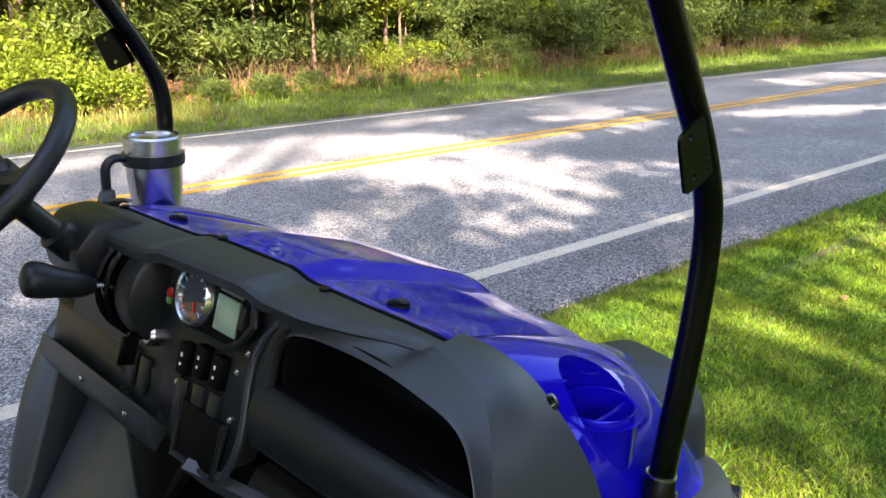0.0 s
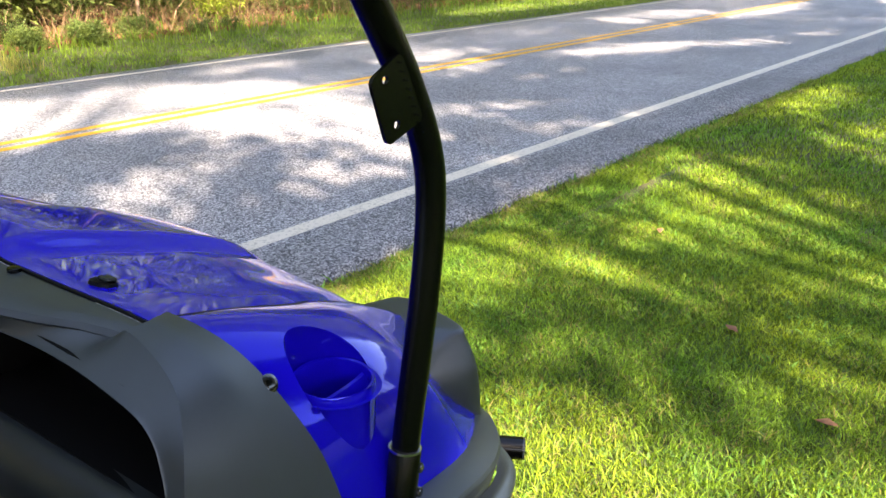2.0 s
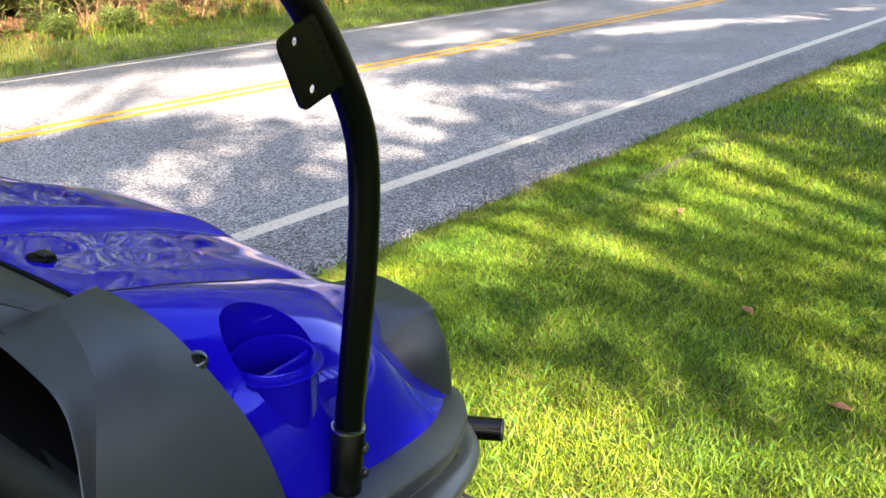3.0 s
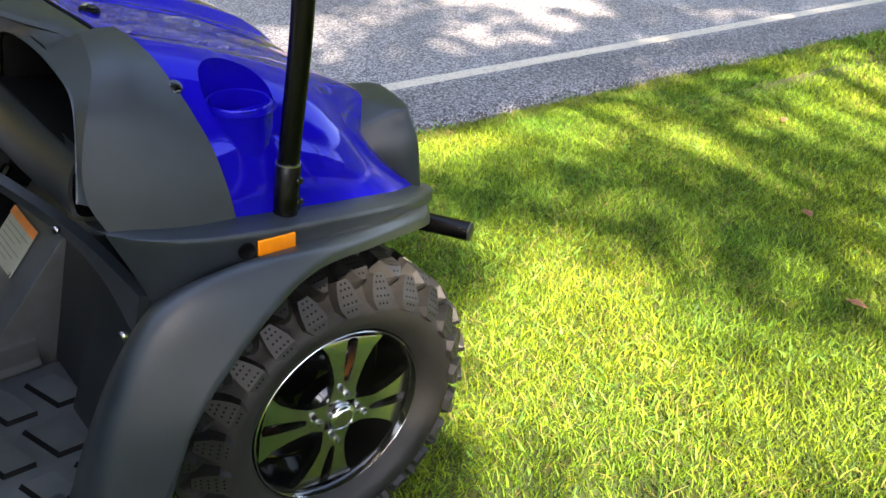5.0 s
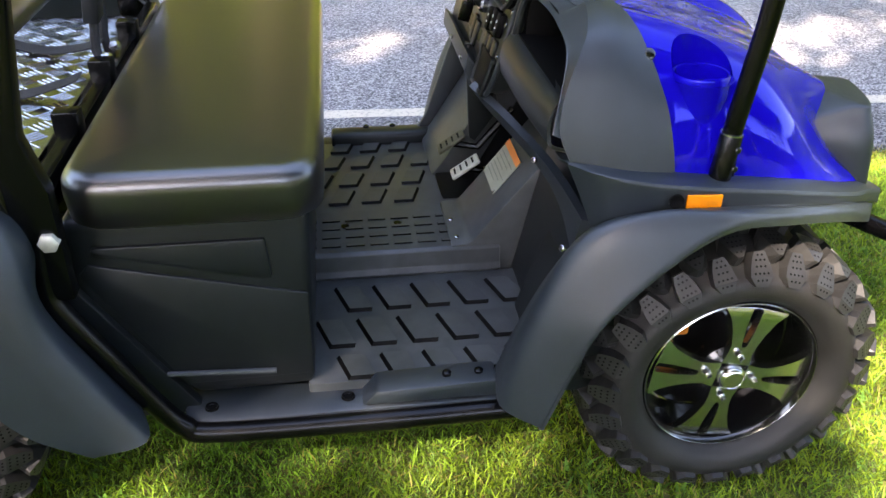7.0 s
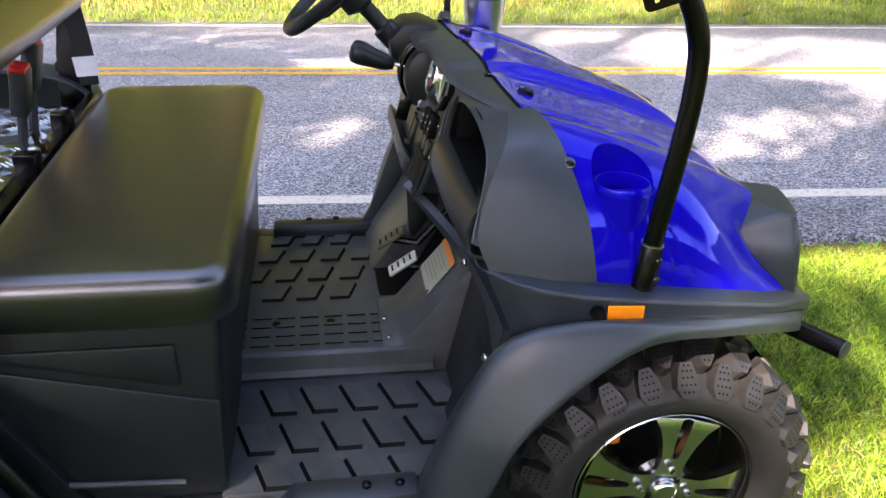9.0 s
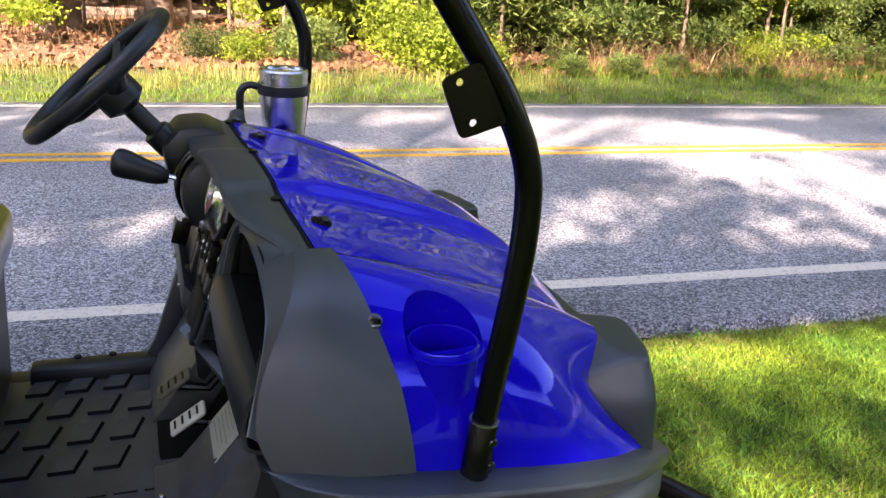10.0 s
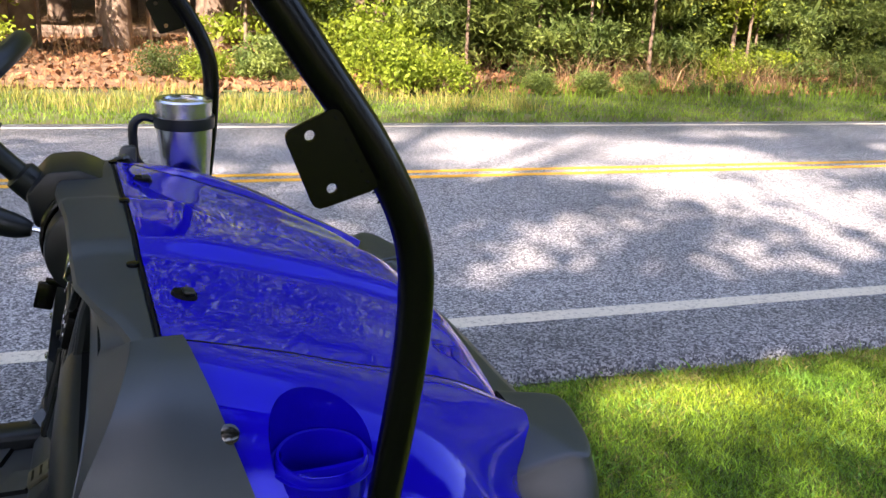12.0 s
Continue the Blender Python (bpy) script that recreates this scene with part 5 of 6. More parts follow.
for s in (-1, 1):
    P("front_fender", loft([flip(ROOT, s), flip(CREST, s), flip(LIP, s), flip([(p[0] + 0.004, p[1] - 0.004, p[2] - 0.022 if p[2] > 0.5 else p[2] - 0.008) for p in LIP], s)], 44, 16, 0.006), M_PLASTIC, "flared black front fender", angle=60)
    edge = [(t[0] * 0.6 + b[0] * 0.4, b[1] - 0.002, t[2] - 0.004) for t, b in zip(TOP, BELLY)]
    rail = loft([flip([(p[0], p[1] - 0.04, p[2] - 0.004) for p in TOP], s), flip(TOP, s), flip(edge, s)], 40, 6, 0.006)
    merge(rail, loft([flip(edge, s), flip([(p[0], p[1] + 0.0035, p[2] - 0.006) for p in edge], s), flip([((p[0] + q[0]) / 2, (p[1] + q[1]) / 2 + 0.002, (p[2] + q[2]) / 2) for p, q in zip(edge, LOWB)], s), flip(LOWB, s)], 40, 10, 0.006))
    merge(rail, loft([flip(LOWB, s), flip([(p[0] - 0.004, p[1] - 0.022, p[2] - 0.016) for p in CREST[3:]], s)], 40, 4, 0.006))
    P("fender_top", rail, M_PLASTIC, "black fender top rail", angle=45)
    P("side_reflector", box_bm(-0.172, -0.108, -0.003, 0.003, -0.0125, 0.0125, 0.002, 2, pose(0, 0.6585 * s, 0.716, 0, 2, 0)), M_ORANGE, "amber side reflector")
    P("fender_hole", lathe_bm([(0.0002, 0.002), (0.010, 0.002), (0.013, 0.004), (0.0135, 0.0)], 18, pose(-0.190, 0.6575 * s, 0.724, 90 * -s, 0, 0)), M_DEEP)
    P("fender_liner", loft([flip([(p[0] + 0.02, 0.60, p[2] - 0.03) for p in LIP[:-2]], s), flip([(p[0] + 0.02, 0.36, p[2] - 0.03) for p in LIP[:-2]], s)], 30, 3, 0.01), M_PLASTIC2)
    # windscreen post, clamp and bracket
    pts = bez([(-0.100, 0.614, 0.735), (-0.088, 0.615, 0.85), (-0.066, 0.617, 1.02), (-0.060, 0.617, 1.12), (-0.070, 0.617, 1.185), (-0.104, 0.617, 1.255), (-0.150, 0.617, 1.322), (-0.222, 0.616, 1.425), (-0.31, 0.615, 1.55), (-0.41, 0.613, 1.70), (-0.49, 0.61, 1.80)], 60)
    post = P("roof_post", tube_bm(flip(pts, s), 0.0170, 20), M_STEEL, "bent black steel roof post")
    part("post_clamp", skew(lathe_bm([(0.0175, 0.0), (0.0195, 0.002), (0.0195, 0.084), (0.0175, 0.087)], 24, pose(-0.099, 0.614 * s, 0.740, 0, 6, 0))), M_STEEL, post, "black clamp sleeve")
    part("clamp_ring", skew(lathe_bm([(0.0176, 0.0), (0.0200, 0.0), (0.0200, 0.003), (0.0176, 0.003)], 24, pose(-0.091, 0.614 * s, 0.8245, 0, 6, 0))), M_ALU, post, "bare metal edge of the clamp sleeve")
    part("clamp_foot", skew(lathe_bm([(0.034, -0.004), (0.032, 0.006), (0.024, 0.010), (0.018, 0.010)], 24, pose(-0.100, 0.614 * s, 0.728))), M_PLASTIC, post)
    for z in (0.765, 0.800):
        part("clamp_bolt", skew(disc_at((-0.083, (0.614 + 0.016) * s, z), 0.0065, 0.005, (0.2, s, 0), 10)), M_RIMBLACK, post)
    part("clamp_ear", skew(box_bm(-0.092, -0.076, 0.602, 0.624, 0.746, 0.816, 0.003) if s > 0 else box_bm(-0.092, -0.076, -0.624, -0.602, 0.746, 0.816, 0.003)), M_STEEL, post)
    # bracket plate with two holes, welded to the outside of the post
    bm = bmesh.new()
    corners = [Vector((-0.187, 1.276)), Vector((-0.160, 1.210)), Vector((-0.104, 1.228)), Vector((-0.142, 1.298))]
    loops = [[]]
    for k in range(4):
        p0, p1, p2 = corners[k - 1], corners[k], corners[(k + 1) % 4]
        d0, d2 = (p0 - p1).normalized() * 0.009, (p2 - p1).normalized() * 0.009
        for q in range(6):
            t = q / 5
            loops[0].append(p1 + d0 * (1 - t) ** 2 + d2 * t ** 2)
    for hx, hz in ((-0.165, 1.274), (-0.146, 1.229)):
        loops.append([Vector((hx + 0.0045 * math.cos(2 * math.pi * k / 14), hz + 0.0045 * math.sin(2 * math.pi * k / 14))) for k in range(14)])
    edges = []
    for lp in loops:
        vs = [bm.verts.new((p.x, 0.636 * s, p.y)) for p in lp]
        edges += [bm.edges.new((vs[k], vs[(k + 1) % len(vs)])) for k in range(len(vs))]
    bmesh.ops.triangle_fill(bm, edges=edges, use_beauty=True)
    bmesh.ops.solidify(bm, geom=bm.faces[:], thickness=0.004)
    for k in range(9):
        zz = 1.216 + 0.009 * k
        merge(bm, disc_at((-0.106 - 0.00475 * k, 0.6375 * s, zz), 0.0014, 0.0015, (0, s, 0), 6))
    part("bracket_plate", skew(bm), M_STEEL, post, "flat black bracket with two holes")

# black cowl and bumper in front of the hood
HALF = [  # rim, outer top edge, mid height and foot of the cowl, from its end to the middle
    [(0.180, 0.370, 0.806), (0.142, 0.447, 0.770), (0.168, 0.474, 0.720), (0.240, 0.508, 0.634)],
    [(0.190, 0.350, 0.808), (0.215, 0.462, 0.800), (0.226, 0.498, 0.735), (0.254, 0.511, 0.630)],
    [(0.198, 0.335, 0.808), (0.254, 0.464, 0.804), (0.263, 0.490, 0.735), (0.272, 0.496, 0.622)],
    [(0.203, 0.310, 0.806), (0.284, 0.375, 0.804), (0.300, 0.405, 0.735), (0.306, 0.415, 0.608)],
    [(0.205, 0.285, 0.804), (0.290, 0.315, 0.802), (0.306, 0.330, 0.735), (0.312, 0.335, 0.625)],
    [(0.205, 0.265, 0.795), (0.248, 0.285, 0.792), (0.290, 0.290, 0.735), (0.312, 0.295, 0.620)],
    [(0.208, 0.150, 0.795), (0.246, 0.160, 0.790), (0.290, 0.165, 0.735), (0.318, 0.170, 0.612)],
]
MIDDLE = [(0.210, 0.0, 0.795), (0.250, 0.0, 0.790), (0.294, 0.0, 0.735), (0.322, 0.0, 0.605)]
sections = [flip(h_, -1) for h_ in HALF] + [MIDDLE] + HALF[::-1]
lines = []
for sec in sections:
    r_, e_, m_, f_ = [Vector(q) for q in sec]
    lines.append([r_, r_.lerp(e_, 0.5), r_.lerp(e_, 0.86), e_ + Vector((0, 0, -0.003)), e_.lerp(m_, 0.22), m_, f_])
P("front_cowl", loft(lines, 40, 110, 0.006), M_PLASTIC, "black front cowl with rounded shoulders", angle=60)
for s in (-1, 1):
    end = Vector((0.388, 0.521 * s, 0.524))
    way = Vector((-0.5, -0.85 * s, 0.0)).normalized()
    P("bumper_bar", tube_bm([end, end + way * 0.20, end + way * 0.40], 0.0205, 20), M_STEEL, "black tubular bumper stub")
    P("bar_cap", disc_at(end - way * 0.001, 0.020, 0.004, -way, 20), M_PLASTIC, "dull grey tube end cap")
    P("bumper_bracket", tube_bm([end + way * 0.15, end + way * 0.17 + Vector((0, 0, 0.10))], 0.012, 10), M_STEEL)

# ---- seat box, seat, rocker rail
BOX = [(-0.815, 0.705), (-0.832, 0.318), (-1.055, 0.312), (-1.135, 0.390), (-1.252, 0.595), (-1.235, 0.705)]
P("seat_box", prism_bm(BOX, "y", -0.575, 0.55, 0.018, 3), M_PLASTIC2, "black moulded seat base")
P("moulded_rib", prism_bm([(-0.895, 0.655), (-0.890, 0.575), (-0.90, 0.570), (-1.19, 0.640), (-1.19, 0.655)], "y", -0.583, -0.57, 0.005), M_PLASTIC2)
P("moulded_rib", prism_bm([(-0.828, 0.535), (-0.832, 0.350), (-1.07, 0.345), (-1.22, 0.60), (-1.20, 0.622)], "y", -0.581, -0.572, 0.005), M_PLASTIC2)
P("moulded_rib", tube_bm([(-1.150, -0.584, 0.441), (-1.111, -0.586, 0.378), (-0.902, -0.586, 0.368)], 0.006, 8), M_PLASTIC)
def cushion_bm(x0, x1, y0, y1, z0, z1, corner, edge, crown):
    """An upholstered block: rounded corners in plan, a soft rolled edge and a crowned top."""
    def ring(inset, z, up):
        r_ = max(0.012, corner - inset)
        pts_ = []
        for cx_, cy_, a0 in ((x1 - inset - r_, y1 - inset - r_, 0), (x0 + inset + r_, y1 - inset - r_, 90), (x0 + inset + r_, y0 + inset + r_, 180), (x1 - inset - r_, y0 + inset + r_, 270)):
            for q in range(9):
                a_ = radians(a0 + 90 * q / 8)
                pts_.append((cx_ + r_ * math.cos(a_), cy_ + r_ * math.sin(a_), z + up))
        return pts_
    levels = [(edge * 0.6, z0, 0), (0.004, z0 + 0.012, 0), (0.0, (z0 + z1) / 2, 0)]
    levels += [(edge * (1 - math.cos(radians(90 * q / 6))), z1 - edge + edge * math.sin(radians(90 * q / 6)), 0) for q in range(7)]
    levels += [(edge + 0.03, z1, crown * 0.45), (edge + 0.08, z1, crown * 0.8), (edge + 0.15, z1, crown)]
    bm = bmesh.new()
    rings = [[bm.verts.new(p_) for p_ in ring(*lv)] for lv in levels]
    for A, B in zip(rings, rings[1:]):
        for q in range(len(A)):
            bm.faces.new((A[q], A[(q + 1) % len(A)], B[(q + 1) % len(A)], B[q]))
    bm.faces.new(rings[-1])
    bm.faces.new(rings[0][::-1])
    return bm


P("seat_cushion", cushion_bm(-1.225, -0.785, -0.60, 0.585, 0.690, 0.793, 0.075, 0.034, 0.006), M_VINYL, "black vinyl bench seat cushion", angle=60)
P("seat_back", box_bm(-0.055, 0.055, -0.60, 0.585, 0, 0.46, 0.05, 5, pose(-1.275, 0, 0.990, 0, -14, 0)), M_VINYL, "black vinyl seat back")
P("seat_rail", box_bm(-1.275, -1.245, -0.60, 0.60, 0.735, 0.765, 0.004), M_STEEL, "black steel rail behind the seat")
for y in (-0.30, 0.0, 0.30):
    P("rail_bracket", box_bm(-1.29, -1.24, y - 0.02, y + 0.02, 0.70, 0.80, 0.004), M_STEEL)
P("rocker_tray", prism_bm([(-0.44, 0.265), (-0.44, 0.302), (-0.60, 0.302), (-0.635, 0.296), (-0.635, 0.265)], "x", -1.08, -0.45, 0.006), M_PLASTIC, "black sill tray")
P("sill_pad", prism_bm([(-0.745, 0.300), (-0.715, 0.332), (-0.48, 0.340), (-0.48, 0.300)], "y", -0.632, -0.565, 0.008), M_PLASTIC, "raised black sill pad")
for x in (-0.577, -0.514):
    P("sill_bolt", disc_at((x, -0.600, 0.340), 0.009, 0.006, (0, 0, 1), 10), M_STEEL)
for x in (-0.77, -1.03):
    P("sill_hole", lathe_bm([(0.0002, 0.001), (0.009, 0.001), (0.012, 0.004), (0.014, 0.0)], 16, pose(x, -0.60, 0.301)), M_DEEP)
RAIL = [(-0.44, 0.645, 0.278), (-0.70, 0.645, 0.274), (-1.02, 0.645, 0.278), (-1.075, 0.645, 0.300), (-1.115, 0.645, 0.352), (-1.176, 0.645, 0.462), (-1.236, 0.645, 0.570), (-1.250, 0.640, 0.62), (-1.240, 0.635, 0.72)]
for s in (-1, 1):
    P("rocker_rail", tube_bm(bez(flip(RAIL, s), 50), 0.020, 14), M_STEEL, "black tubular side rail")
    lag = 0.0 if s < 0 else -0.062
    REAR_POST = [(-1.205, 0.60), (-1.285, 0.60), (-1.287, 0.86), (-1.248, 1.10), (-1.13, 1.75), (-1.07, 1.75), (-1.195, 1.10), (-1.228, 0.89), (-1.205, 0.80)]
    P("rear_post", prism_bm([(q_[0] + lag, q_[1]) for q_ in REAR_POST], "y", 0.62 * s, 0.655 * s, 0.006), M_STEEL, "black steel rear roof post")
    P("post_plate", box_bm(-1.300, -1.270, 0.650 * s - 0.008, 0.650 * s + 0.008, 0.56, 0.84, 0.004, 2, Matrix.Translation((lag, 0, 0))), M_STEEL, "black steel strap bolted to the post")
    for z_ in (0.78, 0.82):
        P("strap_bolt", disc_at((-1.285 + lag, 0.660 * s, z_), 0.007, 0.004, (0, s, 0), 10), M_ALU)
    P("post_bolt", disc_at((-1.222, 0.658 * s, 0.715), 0.017, 0.010, (0, s, 0), 6), M_PEDAL, "pale zinc bolt head")
    RF = [(-1.115, 0.74, 0.360), (-1.175, 0.745, 0.470), (-1.235, 0.745, 0.600), (-1.262, 0.735, 0.70), (-1.30, 0.72, 0.775), (-1.40, 0.715, 0.815), (-1.60, 0.715, 0.83), (-1.85, 0.715, 0.80), (-2.02, 0.72, 0.66)]
    RL = [(-1.205, 0.76, 0.345), (-1.29, 0.765, 0.40), (-1.345, 0.765, 0.47), (-1.385, 0.765, 0.55), (-1.44, 0.765, 0.62), (-1.52, 0.765, 0.665), (-1.65, 0.765, 0.68), (-1.82, 0.765, 0.65), (-1.95, 0.765, 0.55)]
    RI = [(p[0] - (0.05 if p[2] < 0.65 else -0.012), 0.60, p[2]) for p in RF]
    P("rear_fender", loft([flip(RI, s), flip(RF, s), flip(RL, s)], 40, 12, 0.008), M_PLASTIC, "flared black rear fender", angle=60)
# cargo bed of chequer plate, belts and buckles behind the seat
bed = P("cargo_bed", box_bm(-2.05, -1.31, -0.58, 0.58, 0.715, 0.735, 0.003), M_PLATE, "bright chequer-plate cargo bed")
bars = bmesh.new()
for k in range(4):
    merge(bars, box_bm(-0.018, 0.018, -0.0026, 0.0026, 0, 0.0025, 0.001, 1, pose(0, 0.0115 * (k - 1.5), 0)))
bars_me = bpy.data.meshes.new("chequer")
bars.to_mesh(bars_me)
bars.free()
bars_me.materials.append(M_PLATE)
for r in range(11):
    for c in range(21):
        o = new("chequer", bars_me)
        o.parent = bed
        o.matrix_local = pose(-1.345 - r * 0.054, -0.54 + c * 0.054, 0.735, 0, 0, 45 if (r + c) % 2 else -45)
P("bed_side", box_bm(-2.05, -1.34, -0.60, -0.58, 0.70, 0.86, 0.004), M_STEEL)
for y, z_, tilt in ((0.085, 0.862, 8), (0.172, 0.892, -6)):
    m = pose(-1.285, y, z_, tilt, 10, 0)
    bk = P("belt_buckle", box_bm(-0.018, 0.018, -0.028, 0.028, 0, 0.105, 0.006, 2, m), M_PLASTIC2, "black seat belt buckle with a red button")
    part("release_button", box_bm(-0.019, 0.015, -0.024, 0.024, 0.092, 0.112, 0.003, 2, m), M_RED, bk, "red release button")
    part("stalk", tube_bm([m @ Vector((0, 0, 0.01)), Vector((-1.288, y - 0.02, 0.80)), Vector((-1.275, y - 0.03, 0.75))], 0.011, 8), M_BELT, bk)
    P("stalk_bolt", disc_at((-1.262, y - 0.035, 0.785), 0.012, 0.010, (0.9, -0.3, 0.3), 6), M_ALU)
for pts_ in ([(-1.288, -0.10, 0.795), (-1.34, -0.09, 0.775), (-1.45, -0.06, 0.745), (-1.70, -0.03, 0.745)], [(-1.288, 0.12, 0.80), (-1.36, 0.16, 0.775), (-1.48, 0.26, 0.745), (-1.68, 0.42, 0.745)]):
    P("seat_belt", loft([[(q_[0], q_[1] - 0.024, q_[2]) for q_ in pts_], [(q_[0], q_[1] + 0.024, q_[2] + 0.003) for q_ in pts_]], 20, 3, 0.003), M_BELT, "black seat belt webbing lying over the bed")
P("seat_belt", loft([[(-1.36, 0.585, 1.60), (-1.318, 0.585, 1.10), (-1.292, 0.585, 0.90), (-1.285, 0.58, 0.79)], [(-1.31, 0.60, 1.60), (-1.268, 0.60, 1.10), (-1.245, 0.60, 0.90), (-1.238, 0.595, 0.79)]], 20, 3, 0.003), M_BELT, "black seat belt webbing")
P("belt_tag", loft([[(-1.296, 0.580, 0.868), (-1.290, 0.578, 0.815)], [(-1.240, 0.596, 0.868), (-1.236, 0.594, 0.815)]], 4, 3, 0.005), M_TAG, "white tag on the belt")
P("inner_liner", prism_bm([(-1.04, 0.285), (-1.20, 0.285), (-1.36, 0.45), (-1.36, 0.70), (-1.24, 0.70), (-1.24, 0.60)], "y", -0.592, -0.565, 0.004), M_PLASTIC2, "black liner behind the side rail")
P("chassis", box_bm(-1.95, 0.22, -0.30, 0.30, 0.20, 0.275, 0.01), M_DEEP, "dark chassis frame")
P("axle", tube_bm([(0, -0.50, 0.285), (0, 0.50, 0.285)], 0.03, 12), M_DEEP)
P("axle", tube_bm([(-1.66, -0.50, 0.285), (-1.66, 0.50, 0.285)], 0.04, 12), M_DEEP)


# ---- wheels: y outwards is -y here, the far ones are turned round
def build_wheel():
    w = new("wheel")
    w.parent = cart
    R0 = Matrix.Rotation(radians(90), 4, "X")         # z of the lathe to -y
    prof = [(0.183, -0.235), (0.195, -0.245), (0.232, -0.258), (0.268, -0.250), (0.287, -0.225), (0.288, -0.17), (0.289, -0.10), (0.286, -0.045), (0.279, -0.022), (0.266, -0.006), (0.2555, 0.012), (0.2475, 0.025), (0.238, 0.031), (0.222, 0.033), (0.203, 0.026), (0.192, 0.012), (0.184, 0.0), (0.180, -0.010)]
    bm = lathe_bm([(0.177, -0.23)] + prof, 72, R0)
    part("tyre", bm, M_RUBBER, w, "knobbly black off-road tyre", angle=50)
    tyre = w.children[0]
    # shield-shaped lugs on the shoulder, wedge-shaped ones between them on the tread's edge
    def outline(prof_pts, h):
        """Points lifted by h off the line of (radius, outwards) points."""
        q = [Vector(p_) for p_ in prof_pts]
        out = []
        for i_, p_ in enumerate(q):
            d = (q[min(i_ + 1, len(q) - 1)] - q[max(i_ - 1, 0)]).normalized()
            out.append(p_ + Vector((d.y, -d.x)) * h)
        return out

    def lug(shape, prof_pts, h, dimpled=False):
        b = bmesh.new()
        low, high = outline(prof_pts, -0.020), outline(prof_pts, h)
        A = [[b.verts.new((k_ * wd * 1.10, -p_.y, p_.x)) for k_ in (-0.5, 0.5)] for p_, wd in zip(low, shape)]
        B = [[b.verts.new((k_ * wd * 0.94, -p_.y, p_.x)) for k_ in (-0.5, 0.5)] for p_, wd in zip(high, shape)]
        for i in range(len(shape) - 1):
            b.faces.new((B[i][0], B[i][1], B[i + 1][1], B[i + 1][0]))
            b.faces.new((A[i][0], B[i][0], B[i + 1][0], A[i + 1][0]))
            b.faces.new((A[i][1], A[i + 1][1], B[i + 1][1], B[i][1]))
        b.faces.new((A[0][0], A[0][1], B[0][1], B[0][0]))
        b.faces.new((A[-1][0], B[-1][0], B[-1][1], A[-1][1]))
        bmesh.ops.recalc_face_normals(b, faces=b.faces)
        if dimpled:
            top = outline(prof_pts, h + 0.0004)
            for r_ in range(5):
                u_ = (0.14 + 0.70 * r_ / 4) * (len(top) - 1)
                i_ = min(int(u_), len(top) - 2)
                p_ = top[i_].lerp(top[i_ + 1], u_ - i_)
                d = (top[i_ + 1] - top[i_]).normalized() * 0.0023
                wd = shape[i_] + (shape[i_ + 1] - shape[i_]) * (u_ - i_)
                n_ = max(1, int(wd * 0.80 / 0.0082))
                for q_ in range(n_):
                    x_ = (q_ - (n_ - 1) / 2) * 0.0082
                    turn = [(math.cos(k_ * math.pi / 3), math.sin(k_ * math.pi / 3)) for k_ in range(6)]
                    b.faces.new([b.verts.new((x_ + 0.0023 * c_, -(p_.y + d.y * s_), p_.x + d.x * s_)) for c_, s_ in turn]).material_index = 1
        me = bpy.data.meshes.new("tread_lug")
        b.to_mesh(me)
        b.free()
        me.materials.append(M_LUG)
        me.materials.append(M_DEEP)
        return me

    SHIELD = ([0.022, 0.031, 0.041, 0.046, 0.024], [(0.293, -0.004), (0.283, 0.003), (0.269, 0.0145), (0.256, 0.0265), (0.240, 0.0325)], 0.009)
    WEDGE = ([0.034, 0.050, 0.040, 0.010], [(0.292, -0.062), (0.292, -0.034), (0.290, -0.012), (0.280, 0.004)], 0.019)
    mid = lug([0.018, 0.044, 0.044, 0.018], [(0.292, -0.150), (0.292, -0.125), (0.292, -0.100), (0.292, -0.078)], 0.020)
    N = 24
    for sh_, off in ((SHIELD, 0.0), (WEDGE, 0.5)):
        big = lug(*sh_, dimpled=True)
        for k in range(N):
            o = new("tread_lug", big)
            o.parent = tyre
            o.matrix_local = Matrix.Rotation(2 * math.pi * (k + off) / N, 4, "Y")
    for k in range(N):
        for off, back in ((0.1, 0.0), (0.6, 0.085)):
            o = new("tread_lug", mid)
            o.parent = tyre
            o.matrix_local = Matrix.Rotation(2 * math.pi * (k + off) / N, 4, "Y") @ Matrix.Translation((0, back, 0))
    rim = part("rim", lathe_bm([(0.166, -0.22), (0.170, -0.10), (0.167, -0.02), (0.171, -0.004), (0.178, 0.004), (0.183, 0.0), (0.180, -0.006), (0.179, -0.23)], 64, R0), M_RIMBLACK, w, "gloss black rim barrel with a bright lip", angle=50)
    part("rim_lip", lathe_bm([(0.1755, -0.004), (0.1765, 0.002), (0.1785, 0.0045), (0.1805, 0.003), (0.1805, 0.0), (0.1755, -0.004)], 64, R0), M_CHROME, rim, "machined bright rim lip")
    part("rim_back", lathe_bm([(0.0002, -0.105), (0.166, -0.115), (0.166, -0.12), (0.0002, -0.11)], 40, R0), M_RIMBLACK, rim)
    part("hub_disc", lathe_bm([(0.0002, -0.012), (0.052, -0.012), (0.062, -0.020), (0.064, -0.05), (0.0002, -0.05)], 32, R0), M_RIMBLACK, rim)
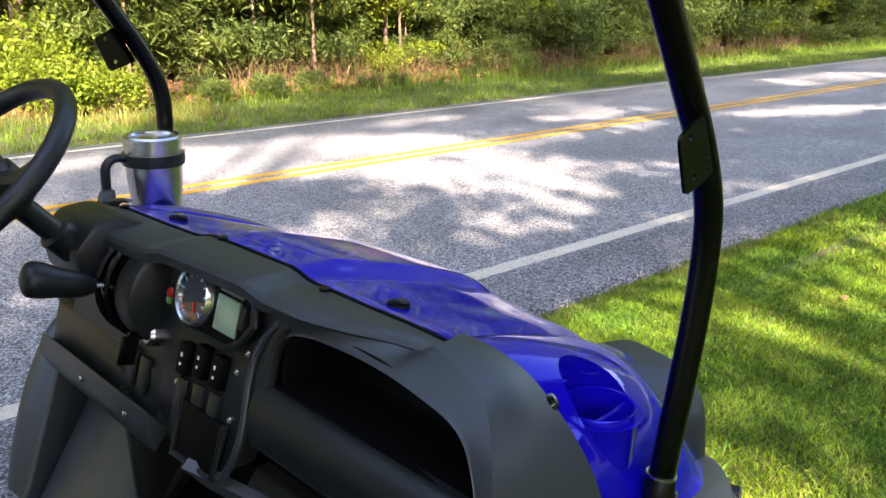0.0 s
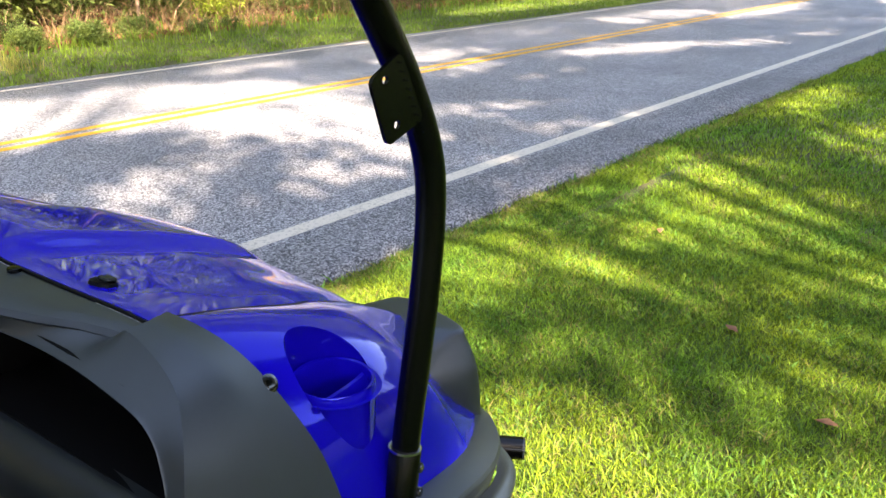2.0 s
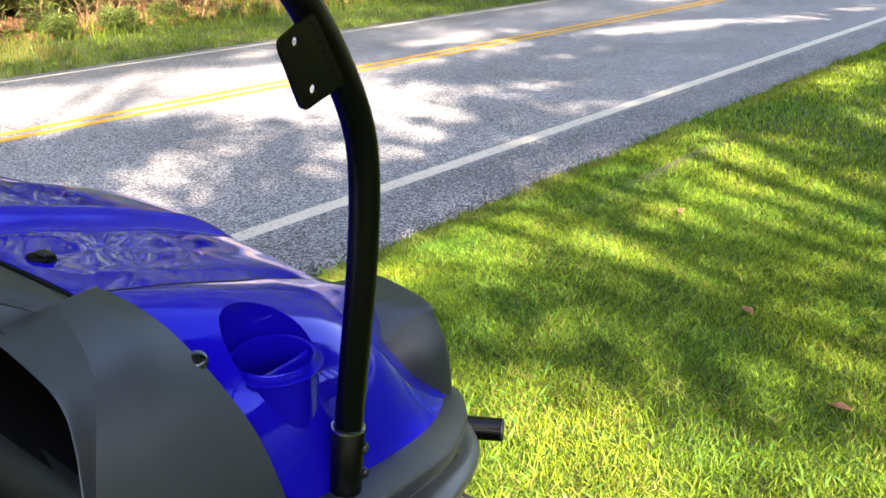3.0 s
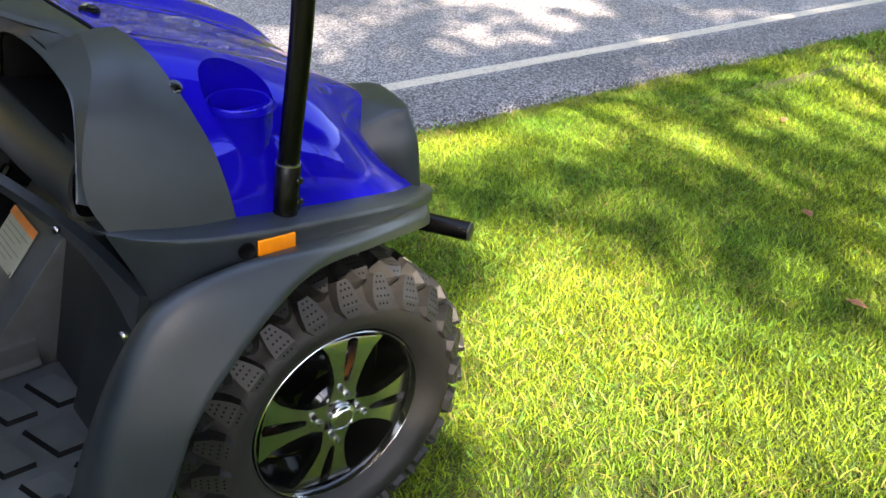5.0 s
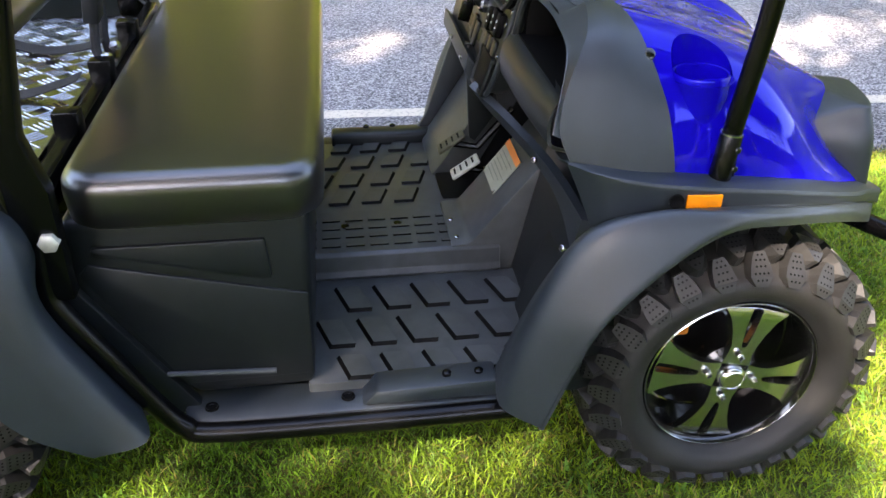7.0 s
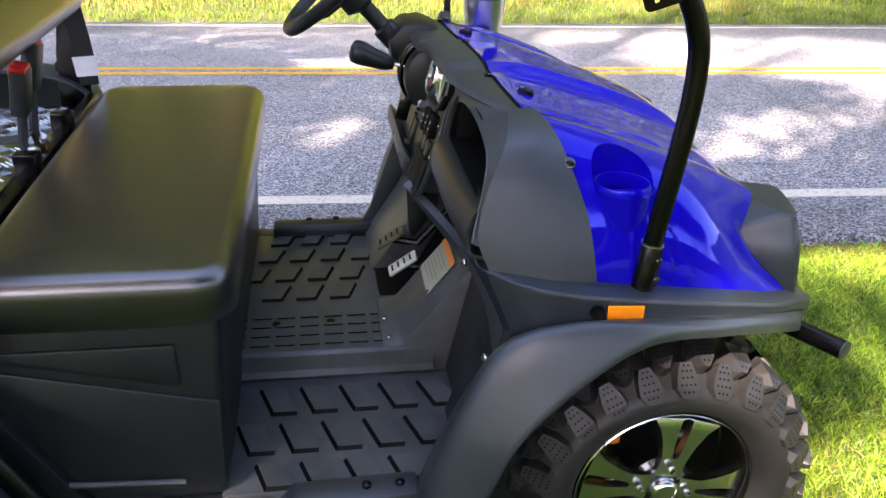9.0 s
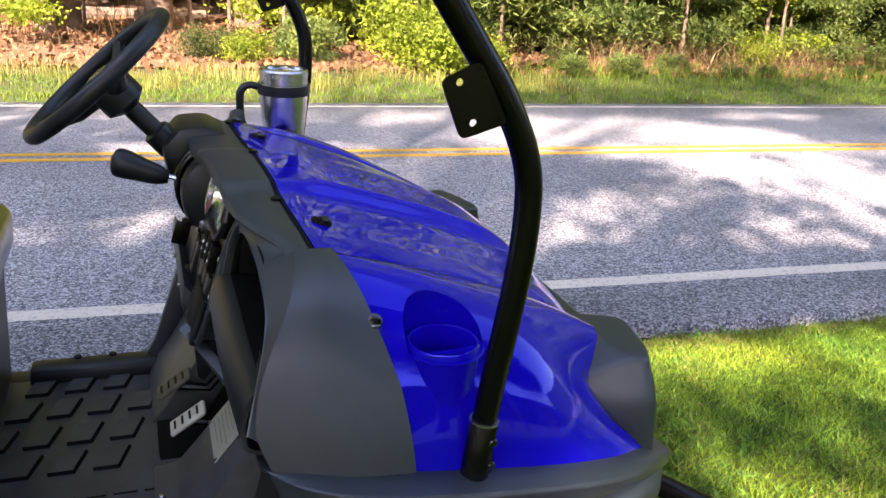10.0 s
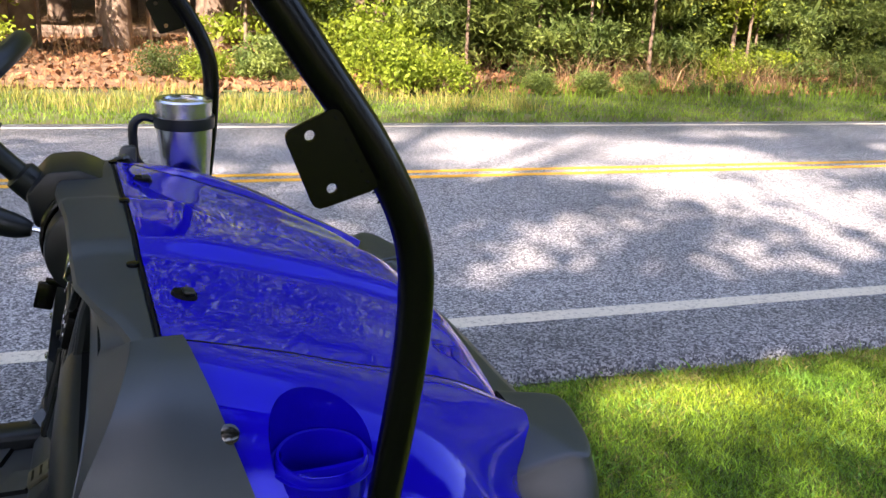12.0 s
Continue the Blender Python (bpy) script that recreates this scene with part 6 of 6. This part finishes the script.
    for q in range(4):
        a = radians(90 * q + 90 - 12)
        for sgn in (-1, 1):
            # half of a split spoke, flaring towards the lip
            pts = [(0.030, 0.030), (0.055, 0.0260), (0.075, 0.0270), (0.105, 0.036), (0.135, 0.050), (0.158, 0.070), (0.172, 0.082)]
            inn = [(0.030, 0.0), (0.070, 0.0), (0.075, 0.0060), (0.108, 0.0100), (0.135, 0.0115), (0.159, 0.0115), (0.164, 0.0)]
            b = bmesh.new()
            vv = []
            for (r, o_), (ri, i_) in zip(pts, inn):
                dz = 0.0 if r > 0.06 else 0.003
                top = -0.006 + 0.010 * (1 - (r / 0.15)) - dz
                ro = min(r, math.sqrt(max(0.0, 0.1765 ** 2 - o_ ** 2)))
                vv.append([b.verts.new((q_ * math.cos(a) - e * sgn * math.sin(a), -t, q_ * math.sin(a) + e * sgn * math.cos(a))) for q_, e, t in ((ri, i_, top), (ro, o_, top), (ro, o_ * 1.04, top - 0.018), (ri, i_ * 0.9, top - 0.018))])
            for A, B in zip(vv, vv[1:]):
                for k in range(4):
                    b.faces.new((A[k], A[(k + 1) % 4], B[(k + 1) % 4], B[k]))
            b.faces.new(vv[0][::-1])
            b.faces.new(vv[-1])
            part("spoke", b, M_CHROME, rim, "machined aluminium spoke", angle=30)
        c = Vector((0.0508 * math.cos(a), -0.006, 0.0508 * math.sin(a)))
        part("lug_nut", merge(lathe_bm([(0.0090, 0.0), (0.0090, 0.002), (0.0075, 0.002)], 16, Matrix.Translation(c) @ R0), lathe_bm([(0.0062, 0.0), (0.0062, 0.007), (0.0045, 0.010), (0.0002, 0.011)], 6, Matrix.Translation(c) @ R0)), M_CHROME, rim)
    part("hub_cap", lathe_bm([(0.029, -0.01), (0.0285, 0.006), (0.025, 0.013), (0.020, 0.016), (0.019, 0.0145), (0.0002, 0.0145)], 32, R0), M_CHROME, rim, "chrome centre cap")
    part("brake_drum", lathe_bm([(0.0002, -0.13), (0.095, -0.13), (0.10, -0.16), (0.10, -0.22), (0.0002, -0.22)], 32, R0), M_STEEL, w)
    part("caliper", box_bm(-0.095, -0.062, 0.085, 0.12, 0.045, 0.075, 0.008), M_CALIPER, w, "orange brake bracket")
    return w


wheel = build_wheel()
wheel.matrix_local = pose(0, -0.622, 0.293)
w2 = copy_thing(wheel, pose(-1.66, -0.622, 0.293, 0, 25, 0))
copy_thing(wheel, pose(0, 0.622, 0.293, 0, 0, 180))
copy_thing(wheel, pose(-1.66, 0.622, 0.293, 0, 0, 180))

# ---------------------------------------------------------------- tumbler in the far cup holder
cup = thing("tumbler", CART @ pose(-0.172, 0.551, 0.885) @ Matrix.Diagonal((1.15, 1.15, 0.985, 1)), "brushed steel tumbler with a clear lid and black handle", "tumbler")
part("body", lathe_bm([(0.0002, 0.0), (0.039, 0.0), (0.040, 0.004), (0.0435, 0.07), (0.0475, 0.115), (0.0495, 0.15), (0.0495, 0.19), (0.0495, 0.196), (0.046, 0.196), (0.0002, 0.19)], 44), M_ALU, cup, "brushed stainless steel body", angle=40)
part("lid", lathe_bm([(0.047, 0.194), (0.0505, 0.196), (0.0505, 0.206), (0.047, 0.210), (0.040, 0.208), (0.038, 0.203), (0.0002, 0.203)], 44), M_ALU, cup, "lid with a slider", angle=40)
part("handle_band", lathe_bm([(0.0475, 0.150), (0.0535, 0.150), (0.0545, 0.162), (0.0540, 0.174), (0.0485, 0.174)], 44), M_PLASTIC2, cup, "black handle band", angle=40)
part("handle", tube_bm(bez([(-0.050, 0, 0.165), (-0.072, 0.0, 0.170), (-0.088, 0, 0.155), (-0.090, 0.0, 0.12), (-0.088, 0.0, 0.085), (-0.080, 0.0, 0.068)], 20), 0.0085, 10), M_PLASTIC2, cup, "black handle")
